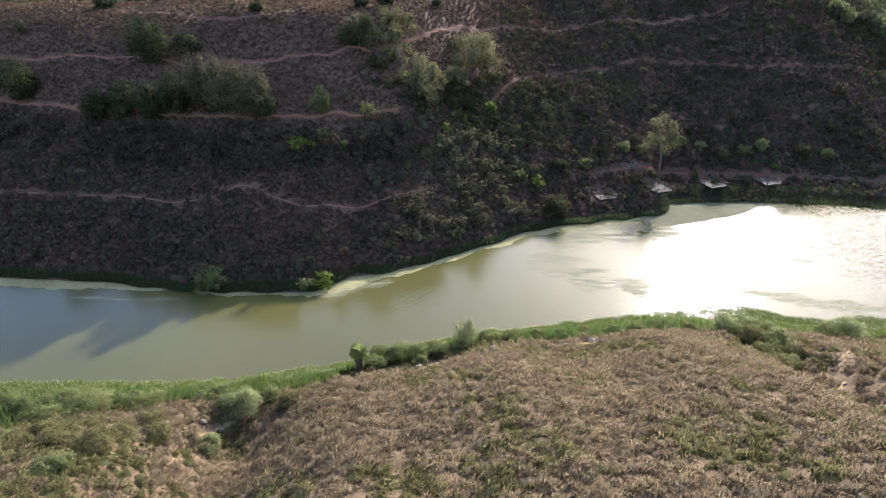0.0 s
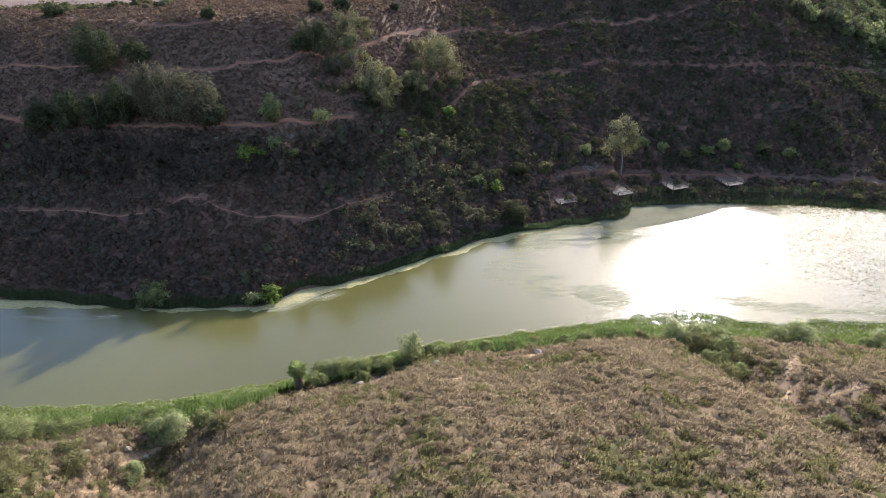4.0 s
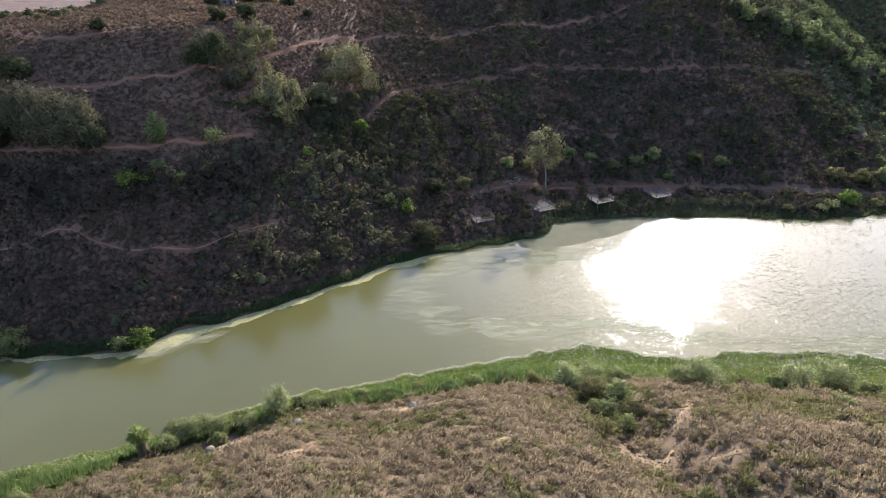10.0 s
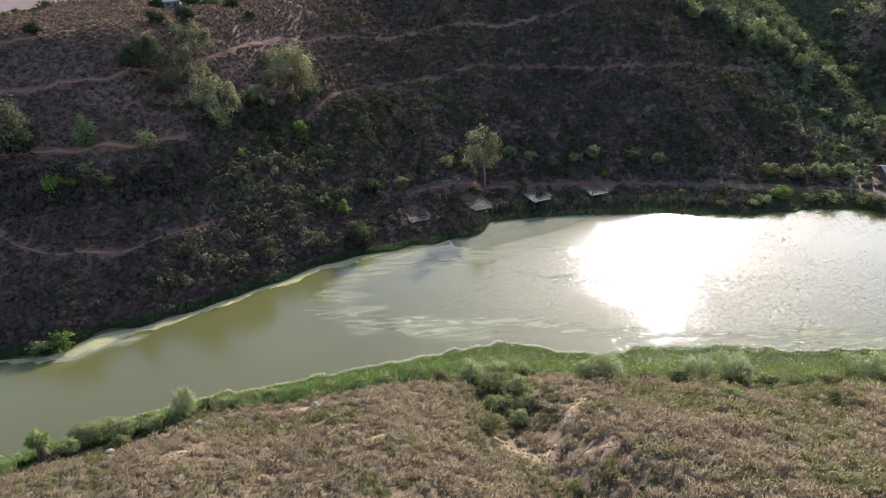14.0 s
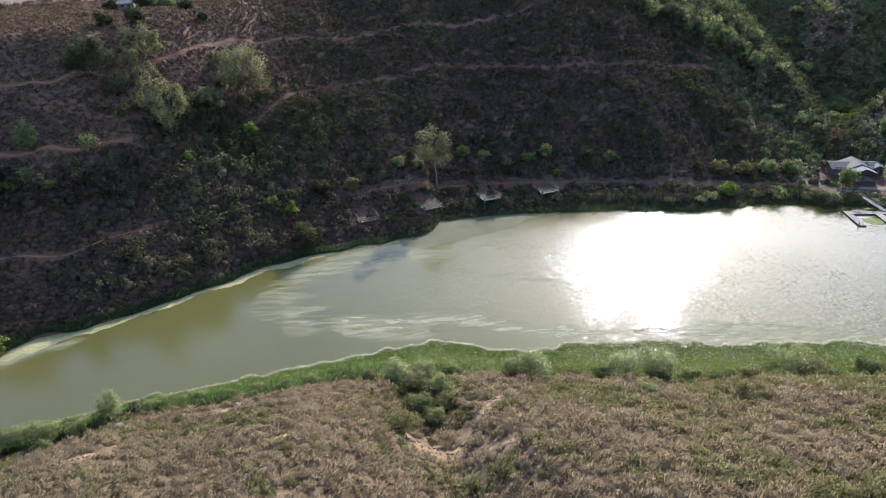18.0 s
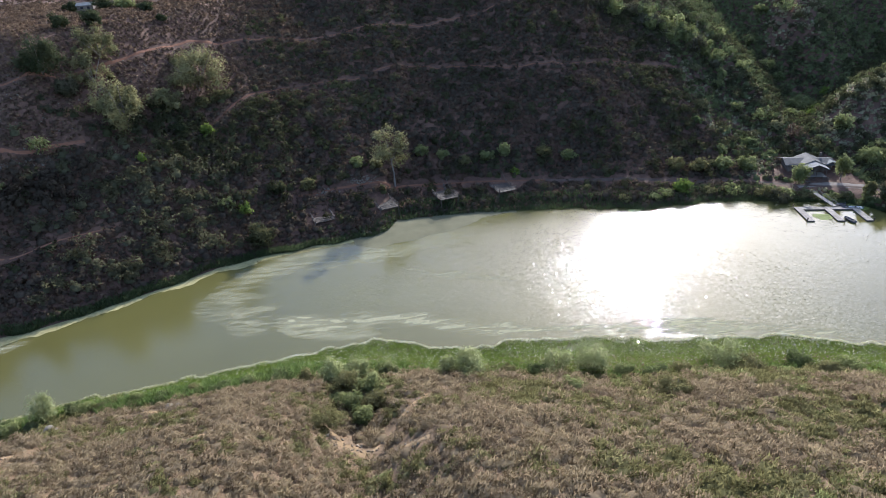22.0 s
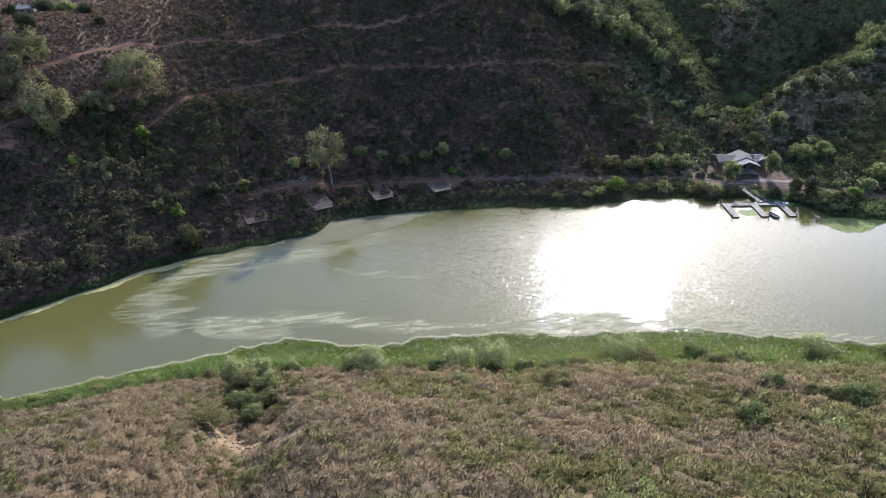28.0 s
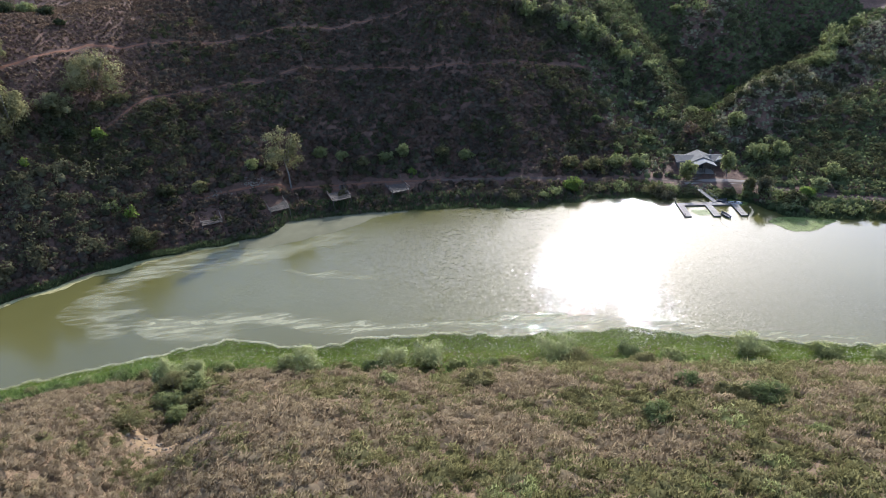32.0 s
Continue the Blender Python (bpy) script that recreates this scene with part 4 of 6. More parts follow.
def plain_brush():
    """Scattered dark brush on the plain beyond the western ridge."""
    rng = np.random.RandomState(46)
    x, y = scatter(rng, -420, -90, 252, 470, 6.5)
    keep = y - along(FAR_SHORE, x) > 118
    x, y = x[keep], y[keep]
    r = rng.uniform(1.6, 3.6, len(x))
    stuff("plain_brush", "dark brush scattered over the plain beyond the ridge", "shrubs", clumps(rng, x, y, land(x, y) - 0.1, r, r * 0.9, 16, 0.3 + 0.1 * r, heart=0.8), DUSKY)


near_scrub()
near_grass()
hilltop_scrub()
plain_brush()
far_scrub()
low_brush()
tall_brush()


# ---- reed beds ----
def blades(rng, x, y, z, height, lean, width):
    n = len(x)
    a, b = rng.uniform(0, 6.28, n), rng.uniform(0, 6.28, n)
    base = np.stack([x, y, z], 1)
    side = np.stack([np.cos(a), np.sin(a), 0 * a], 1) * width
    tip = base + np.stack([np.cos(b) * lean * height, np.sin(b) * lean * height, height], 1)
    bend = base * 0.45 + tip * 0.55 + np.stack([0 * a, 0 * a, 0.08 * height], 1)
    v = np.stack([base - side, base + side, bend + side * 0.9, bend - side * 0.9, tip], 1).reshape(-1, 3)
    i = np.arange(n)[:, None] * 5
    f = np.concatenate([i + (0, 1, 2), i + (0, 2, 3), i + (3, 2, 4)])
    return v, f, np.repeat(np.clip(rng.normal(0.5, 0.25, n), 0, 1), 5), tip


def near_reeds():
    """Tall blades at the back; in front a low leafy mat with pale flower heads, thickest along the water."""
    rng = np.random.RandomState(7)

    def shore(x):
        return along(REED_BACK, x), along(NEAR_SHORE, x) + ripple(x, 0 * x, 7, 61) * 0.5 + ripple(x, 0 * x, 2.2, 64) * 0.15

    n = 70000
    x, u = rng.uniform(-112, 225, n), rng.uniform(-0.12, 1, n)
    wide_bed = smooth(45, 70, x)
    keep = u < 0.62 - 0.5 * wide_bed + 0.15 * ripple(x, 0 * x, 9, 65)
    keep &= (u > 0.32) | (np.abs(x + 5) > 17)
    x, u, wide_bed = x[keep], u[keep], wide_bed[keep]
    back, front = shore(x)
    y = back + (front - back) * u
    high = (2.1 - 0.7 * wide_bed + ripple(x, y, 5, 62) * 0.3) * rng.uniform(0.7, 1.08, len(x))
    v, f, t, _ = blades(rng, x, y, np.maximum(land(x, y), -0.35), high, 0.35, 0.06)
    stuff("reed_bed", "green reed bed along the near shore", "reeds", (v, f, t), REED)
    m = 118000
    x, u = rng.uniform(-112, 225, m), rng.uniform(0, 1, m)
    wide_bed = smooth(45, 70, x)
    keep = u > (0.45 - 0.4 * wide_bed) * rng.uniform(0.7, 1.2, m)
    x, u, wide_bed = x[keep], u[keep], wide_bed[keep]
    back, front = shore(x)
    y = back + (front - back) * u
    top = np.maximum(land(x, y), -0.1) + 0.35 + (1 - u) * (1.1 - 0.7 * wide_bed) + ripple(x, y, 4, 66) * 0.08 + 0.25 * rng.uniform(0, 1, len(x))
    lv, lf = leaf_arrays(rng, np.stack([x, y, top], 1), np.tile((0.0, -0.25, 1.0), (len(x), 1)), 0.17, 1.1, jitter=0.45)
    stuff("leafy_water_plants", "low leafy green water plants in front of the reeds", "water plants", (lv, lf, np.repeat(np.clip(rng.normal(0.5, 0.22, len(x)), 0, 1), 3)), WATER_LEAF)
    # flower heads: a pale fringe over the water and single ones dotted over the mat
    west = smooth(-8, -30, x)
    dotted = rng.uniform(0, 1, len(x)) < (0.11 + 0.02 * wide_bed + 0.3 * west) * smooth(0.25, 0.6, u + 0.5 * wide_bed)
    p = np.stack([x, y, top + 0.2], 1)[dotted]
    e = 17000
    ex = 225 - 235 * rng.uniform(0, 1, e) ** 1.3
    _, ey = shore(ex)
    ey = ey - np.abs(rng.normal(0, 0.24, e)) * (1.6 - 0.5 * smooth(40, 70, ex))
    rim_high = 0.62 + ripple(ex, ey, 4, 66) * 0.08 + rng.normal(0, 0.12, e)
    p = np.concatenate([p, np.stack([ex, ey, np.maximum(rim_high, 0.12)], 1)])
    rim = np.arange(len(p)) >= dotted.sum()
    # backlight painted in: heads turn whiter eastwards, and those on the rim larger
    hv, hf = leaf_arrays(rng, p, np.tile((0.0, 0.0, 1.0), (len(p), 1)), 0.105 + rim * 0.04 * smooth(40, 75, p[:, 0]), 1.0, jitter=0.4)
    stuff("flower_heads", "pale flower heads dotted over the water plants, whitened eastwards for backlight", "water plants", (hv, hf, np.repeat(rng.uniform(0, 0.55, len(p)) + 0.4 * smooth(0, 60, p[:, 0]), 3)), PLUME)


def far_reeds():
    rng = np.random.RandomState(8)
    n = 34000
    x = rng.uniform(-125, 236, n)
    deep = 2.4 + 5.5 * smooth(50, 75, x) * (1 - smooth(185, 192, x) * (1 - smooth(206, 212, x)))
    y = along(FAR_SHORE, x) + along(ALGAE_WIDE, x) - 0.8 - 0.7 * smooth(60, 40, x) + deep * rng.uniform(0, 1, n) + ripple(x, 0 * x, 11, 63) * 0.8
    z = np.maximum(land(x, y), -0.3)
    v, f, t, _ = blades(rng, x, y, z, rng.uniform(0.7, 1.5, n), 0.4, 0.09)
    stuff("far_reed_bed", "dark green reeds along the far shore", "reeds", (v, f, t), FARREED)


near_reeds()
far_reeds()


# ---- scum on the water ----
def water_patch(name, inner, outer, height, material, label, seed):
    """A ragged floating sheet between two lines over the same stations."""
    (ax, ay), (bx, by) = np.array(inner, float).T, np.array(outer, float).T
    u = np.linspace(0, 1, 520)
    ux, vx = np.interp(u, np.linspace(0, 1, len(ax)), ax), np.interp(u, np.linspace(0, 1, len(bx)), bx)
    uy, vy = np.interp(u, np.linspace(0, 1, len(ay)), ay), np.interp(u, np.linspace(0, 1, len(by)), by)
    rag = (ripple(ux, uy, 17, seed) * 0.9 + ripple(ux, uy, 5, seed + 1) * 0.3 + ripple(ux, uy, 2.3, seed + 2) * 0.22) * np.minimum(1, 6 * np.minimum(u, 1 - u) + 0.2)
    vy = vy + rag
    v = np.concatenate([np.stack([ux, uy, 0 * u + height], 1), np.stack([vx, vy, 0 * u + height], 1)])
    f = [(i, 520 + i, 520 + i + 1, i + 1) for i in range(519)]
    return tagged(new(name, raw_mesh(name, v, f, material)), label, "algae", kind="stuff")


outer_line = [(x, float(along(FAR_SHORE, x)) - 1.1 * float(smooth(-45, -20, x) * smooth(58, 30, x))) for x in np.linspace(-125, 64, 60)]
inner_line = [(x, float(along(FAR_SHORE, x)) + float(along(ALGAE_WIDE, x)) + 1.6) for x, y in outer_line]
water_patch("algae_mat", inner_line, outer_line, 0.012, ALGAE, "yellowish drying algae mat along the far shore", 71)

water_patch("brown_scum", ((56, 174), (64, 178), (68, 182.5), (70, 186), (76, 187), (86, 187), (96, 186.3), (105.5, 184)), ((57, 169), (63.5, 167.5), (68, 167.8), (75.4, 170), (85, 174.5), (95, 180.4), (100, 182), (105.5, 182.6)), 0.016, SCUM, "tan scum gathered against the bank below the platforms", 75)


def scum_band(points, width, height, material=None, seed=1):
    """A thin floating film along a few way points, that thins out towards its edges."""
    pts = np.array(points, float)
    far = np.r_[0, np.cumsum(np.linalg.norm(np.diff(pts, axis=0), axis=1))]
    t = np.linspace(0, far[-1], 60)
    x, y = np.interp(t, far, pts[:, 0]), np.interp(t, far, pts[:, 1])
    for _ in range(4):
        x[1:-1], y[1:-1] = (x[:-2] + 2 * x[1:-1] + x[2:]) / 4, (y[:-2] + 2 * y[1:-1] + y[2:]) / 4
    dx, dy = np.gradient(x), np.gradient(y)
    ln = np.hypot(dx, dy) + 1e-9
    across = np.linspace(-1, 1, 11)
    w = width / 2 * (1 + 0.35 * ripple(t, 0 * t, 14, seed))
    px, py = x[:, None] - dy[:, None] / ln[:, None] * w[:, None] * across, y[:, None] + dx[:, None] / ln[:, None] * w[:, None] * across
    ends = np.minimum(1, 5 * np.minimum(t, far[-1] - t) / far[-1])
    fade = (1 - np.abs(across))[None] * ends[:, None]
    v = np.stack([px, py, 0 * px + height], -1).reshape(-1, 3)
    f = [(i * 11 + j, (i + 1) * 11 + j, (i + 1) * 11 + j + 1, i * 11 + j + 1) for i in range(59) for j in range(10)]
    return tagged(new("scum_film", raw_mesh("scum_film", v, f, material or FILM, fade.ravel())), "thin pale green scum drifting on the lake", "algae", kind="stuff")


SCUM_BANDS = (
    (((44, 165), (36, 161), (29, 154), (27, 147), (28.5, 139), (34, 135.5), (41, 133.5)), 15),
    (((28, 138), (37, 135.2), (46, 130.5), (56, 130.3), (69, 130.2), (75, 127.5), (84, 123), (94, 120.8), (108, 119)), 8),
    (((39.6, 132.3), (48.9, 125.8), (55, 125.2), (64, 124.5)), 4.5),
    (((32, 161), (42, 165.6), (51, 165), (60, 163.5), (70, 163.5), (80, 168.5), (92, 175)), 10),
    (((34, 157), (44, 160), (56, 160), (66, 162)), 8),
    (((70, 153.5), (77.5, 148.6), (86, 147), (98, 141)), 4.5),
    (((104, 118.8), (112, 118), (122, 117), (134, 114.5), (146, 112), (160, 106.5)), 7),
    (((-32, 126), (-24, 131), (-14, 136)), 5),
    (((-96, 129), (-80, 126), (-64, 126.5)), 3),
    (((160, 106), (176, 101), (192, 97)), 4),
    (((110, 118), (117, 118.6), (125, 118), (131, 118), (138, 113)), 8),
    (((120, 115.5), (127, 117.5), (133, 115.5)), 6),
)
for n, (way, wide) in enumerate(SCUM_BANDS):
    scum_band(way, wide, 0.006 + 0.002 * n, seed=200 + n, material=THICK_FILM if way[0][0] > 100 or way[-1][0] > 100 else FILM)


# ---- trees and single bushes ----
def crown_arrays(rng, w, h, base, leaves, size, lobes, loose=False):
    """A crown of lobes with gaps, w wide and h high, above base."""
    lob = rng.normal(0, 1, (lobes, 3))
    lob /= np.linalg.norm(lob, axis=1, keepdims=True)
    lob *= rng.uniform(0.35, 1.0, (lobes, 1)) if loose else rng.uniform(0.3, 0.8, (lobes, 1))
    lob[:, :2] *= rng.uniform(0.85, 1.15, 2)
    if base < 0:
        lob[:, 2] = lob[:, 2] * 0.85 - 0.12
    radius = rng.uniform(0.14, 0.32, lobes) if loose else rng.uniform(0.2, 0.4, lobes)
    pick = rng.randint(0, lobes, leaves)
    way = rng.normal(0, 1, (leaves, 3))
    way /= np.linalg.norm(way, axis=1, keepdims=True)
    at = lob[pick] + way * radius[pick][:, None] * (rng.uniform(0.3, 1.5, (leaves, 1)) if loose else rng.uniform(0.45, 1.2, (leaves, 1)))
    at = at * (w / 2, w / 2, h / 2) + (0, 0, base + h / 2)
    at[:, 2] = np.maximum(at[:, 2], 0.1)
    v, f = leaf_arrays(rng, at, way + (0, 0, 0.35), np.full(leaves, size), jitter=0.5)
    face = way * 0.75 + lob[pick] * 0.7 + (0, 0, 0.5) + rng.normal(0, 0.25, (leaves, 3))
    face /= np.linalg.norm(face, axis=1, keepdims=True)
    shade = np.clip(rng.normal(0.5, 0.2, lobes), 0, 1)
    # the dense inside of each tuft
    star = np.array([(1, 0, 0), (-1, 0, 0), (0, 1, 0), (0, -1, 0), (0, 0, 1), (0, 0, -1)], float)
    tri = np.array([(0, 2, 4), (2, 1, 4), (1, 3, 4), (3, 0, 4), (2, 0, 5), (1, 2, 5), (3, 1, 5), (0, 3, 5)])
    core = (lob[:, None] + star[None] * radius[:, None, None] * 0.27) * (w / 2, w / 2, h / 2) + (0, 0, base + h / 2)
    core[:, :, 2] = np.maximum(core[:, :, 2], 0.05)
    out = star[None] * 0.6 + lob[:, None] + (0, 0, 0.2)
    out /= np.linalg.norm(out, axis=2, keepdims=True)
    return (np.concatenate([v, core.reshape(-1, 3)]), np.concatenate([f, (tri[None] + np.arange(lobes)[:, None, None] * 6 + len(v)).reshape(-1, 3)]),
            np.concatenate([np.repeat(shade[pick], 3), np.repeat(shade, 6)]), np.concatenate([np.repeat(face, 3, 0), out.reshape(-1, 3)]))


def tree(name, label, x, y, high, wide, material, bark=None, trunk=0.35, leaves=900, size=0.3, seed=0, category="tree", lean=0.0, lobes=14, bare=0.3):
    rng = np.random.RandomState(seed)
    root = tagged(new(name), label, category)
    root.location = (x, y, z_at(x, y) - 0.1)
    fork = high * bare
    top = Vector((lean * high, 0, high * 0.72))
    runs = [([(0, 0, -0.4), (0.02 * high * lean, 0.03, fork * 0.5), (lean * fork, 0, fork), tuple(top)], (trunk, trunk * 0.85, trunk * 0.7, trunk * 0.2))]
    for n in range(6):
        a, r = rng.uniform(0, 6.28), wide * rng.uniform(0.2, 0.42)
        z = fork + (high - fork) * rng.uniform(0.3, 0.8)
        runs.append(([(lean * fork, 0, fork * rng.uniform(0.7, 1.0)), (math.cos(a) * r * 0.5, math.sin(a) * r * 0.5, (fork + z) / 2 + 0.2), (math.cos(a) * r, math.sin(a) * r, z)], (trunk * 0.45, trunk * 0.3, trunk * 0.1)))
    part("trunk", tubes(runs), bark or BARK, root)
    low = fork * 0.8 if bare > 0.1 else -0.12 * high
    v, f, t, facing = crown_arrays(rng, wide, high - low, low, leaves, size, 20 if material is YELLOWISH else lobes, material is YELLOWISH)
    v[:, 0] += lean * high * 0.6
    part("crown", raw_mesh("crown", v, f, material, t, normals=facing), material, root)
    return root


def bush(name, label, x, y, wide, high, material, leaves=260, size=0.16, seed=0, category="bush", lobes=22):
    rng = np.random.RandomState(seed + 500)
    root = tagged(new(name), label, category)
    root.location = (x, y, max(z_at(x, y), -0.1) - 0.05)
    for n in range(5):
        a, r = rng.uniform(0, 6.28), wide * rng.uniform(0.1, 0.3)
        run = ([(0, 0, -0.2), (math.cos(a) * r * 0.6, math.sin(a) * r * 0.6, high * 0.4), (math.cos(a) * r, math.sin(a) * r, high * 0.75)], (0.05, 0.035, 0.012))
        part("stem", tubes([run], 5), BARK, root)
    v, f, t, facing = crown_arrays(rng, wide, high * 1.2, -0.15 * high, leaves, size, lobes)
    part("crown", raw_mesh("crown", v, f, material, t, normals=facing), material, root)
    return root


FAR_TREES = (
    # x, y, height, width, material, label
    (-97, 206.5, 17, 17, OAK, "broad dark oak above the upper trail"),
    (-86, 210, 9, 10, OAK, "low dark oak above the upper trail"),
    (-138, 199, 15, 13, OAK, "dark round oak on the bare slope"),
    (-107, 186, 12, 11, OAK, "dark oak in a row above the lower trail"),
    (-99, 185.5, 14, 11, OAK, "dark oak in a row above the lower trail"),
    (-90, 185, 13, 10, OAK, "dark oak in a row above the lower trail"),
    (-83, 186, 16, 11, OAK, "tall dark oak in a row above the lower trail"),
    (-76, 187, 19, 11, SYCAMORE, "tall olive-leaved tree in the row above the lower trail"),
    (-68, 183.5, 19, 14, SYCAMORE, "large yellowish tree above the lower trail"),
    (-60, 181, 18, 14, SYCAMORE, "large olive tree above the lower trail"),
    (-55, 179.5, 10, 8, OAK, "smaller dark tree at the end of the row"),
    (-38.5, 181, 10, 6, GREEN, "slender sunlit green tree above the lower trail"),
    (-7.5, 201.5, 17, 14, YELLOWISH, "large sunlit pale-yellow tree on the slope"),
    (-12.5, 203, 13, 9, YELLOWISH, "sunlit pale-yellow tree with an open crown"),
    (-18, 212, 11, 11, YELLOWISH, "sunlit pale-yellow tree by the upper trail"),
    (8, 226, 18, 20, YELLOWISH, "broad sunlit pale-yellow tree on the slope"),
    (-30, 208.5, 13, 14, OAK, "dark green oak beside the upper trail"),
    (-8, 206, 9, 8, YELLOWISH, "smaller sunlit pale-yellow tree on the slope"),
    (-23, 205, 8, 8, SYCAMORE, "olive tree below the upper trail"),
    (1, 213, 10, 10, YELLOWISH, "sunlit pale-yellow tree with an open crown"),
    (-18, 221.5, 11, 12, YELLOWISH, "pale green tree near the hilltop"),
    (-129, 243, 5, 6, OAK, "small round tree on the hilltop"),
    (-66, 224, 5, 5, OAK, "small dark tree on the hilltop trail"),
    (-32, 232, 6, 6, OAK, "dark tree on the hilltop"),
    (-24, 236, 7, 7, OAK, "dark tree on the hilltop"),
    (-30, 266, 6, 8, OAK, "green tree beside the hilltop hut"),
    (-22, 265, 5, 7, GREEN, "green tree beside the hilltop road"),
    (-14, 261, 4.5, 6, OAK, "dark tree beside the hilltop road"),
    (-44, 272, 5, 6, OAK, "dark tree behind the hilltop hut"),
    (-6, 250, 3, 4, OAK, "small dark tree on the upper slope"),
    (12.5, 208.5, 5, 5, BRIGHT, "bright green young tree on the slope"),
    (5, 206, 5, 5, OAK, "green tree on the slope"),
    (-59, 131, 7, 8, GREEN, "green willow on the far waterline"),
    (30.5, 172, 7.5, 9, DUSKY, "rounded dense green bush-like tree by the shore"),
    (158, 184, 5, 6, BRIGHT, "bright green tree beside the lake road"),
    (206.9, 180.4, 9.5, 5, GREEN, "slender green tree in front of the boathouse"),
    (194.6, 182, 8, 6, GREEN, "leafy green tree in front of the boathouse"),
    (183.5, 175.2, 5, 7, SYCAMORE, "olive tree on the bank by the docks"),
    (221, 187, 8, 9, GREEN, "round green tree at the foot of the slope"),
    (228, 187, 7, 8, GREEN, "round green tree at the foot of the slope"),
    (207, 168, 6, 4, OLIVE, "thin olive tree by the lake road"),
    (210, 164.9, 7, 5.5, SYCAMORE, "dense green tree on the bank beyond the docks"),
    (214.5, 157.8, 5, 7, DUSKY, "grey-green willow on the bank"),
    (220.5, 160.5, 4, 4.5, BRIGHT, "bright green tree by the lake road"),
    (235, 170, 6.5, 7, GREEN, "broad green tree by the lake road"),
    (226.5, 164, 5, 5, GREYGREEN, "grey-green willow beside the lake road"),
    (232.5, 242, 8, 12, GREEN, "wide green tree in the ravine"),
    (203, 257, 8, 8, GREEN, "sunlit green tree on the spur"),
    (223, 205, 7, 7, GREEN, "green tree in the mouth of the ravine"),
    (276, 237, 8, 12, GREEN, "sunlit green trees on the ridge"),
    (168, 196, 6, 7, OLIVE, "olive tree at the foot of the slope"),
    (161, 197, 5, 6, OLIVE, "olive tree at the foot of the slope"),
    (176, 195.5, 6, 7, GREEN, "green tree at the foot of the slope"),
    (184, 194, 6, 7, GREEN, "green tree beside the boathouse"),
    (64, 204, 4.5, 5, OLIVE, "small olive tree beside the eucalyptus"),
    (79, 212, 4.5, 5, GREEN, "small green tree at the foot of the slope"),
    (86, 211, 4.5, 5, GREEN, "small green tree at the foot of the slope"),
    (93, 208, 4, 5, OLIVE, "small olive tree at the foot of the slope"),
    (101, 209, 4.5, 5.5, GREEN, "small green tree at the foot of the slope"),
    (107, 210, 5, 5.5, GREEN, "small green tree at the foot of the slope"),
    (120, 208.5, 4.5, 6, OLIVE, "broad olive tree at the foot of the slope"),
    (127.5, 205, 4, 5.5, GREEN, "small green tree above the lake road"),
    (109, 202, 2.5, 3, BRIGHT, "bright green shrubby tree behind a fishing platform"),
    (34, 191, 5, 6, DUSKY, "rounded dusky tree on the lower slope"),
    (43, 194, 4.5, 5.5, OLIVE, "olive tree on the lower slope"),
    (58, 204, 5, 5.5, GREEN, "green tree beside the eucalyptus"),
)
for n, (x, y, high, wide, leafy, label) in enumerate(FAR_TREES):
    wide = wide * (1.1 if x < 60 else 1.08)
    tree("tree", label, x, y, high, wide, leafy, trunk=0.02 * high, leaves=int(27 * wide * high ** 0.9 + 800), size=0.28, seed=100 + n, bare=0.05 if wide > high * 0.6 else 0.12, lobes=34)
tree("eucalyptus", "tall slender eucalyptus with a pale trunk above the fishing platforms", 69.5, 200, 20.5, 17, YELLOWISH, PALE_BARK, 0.3, 3200, 0.28, 81, "tree", -0.07, 26, 0.45)

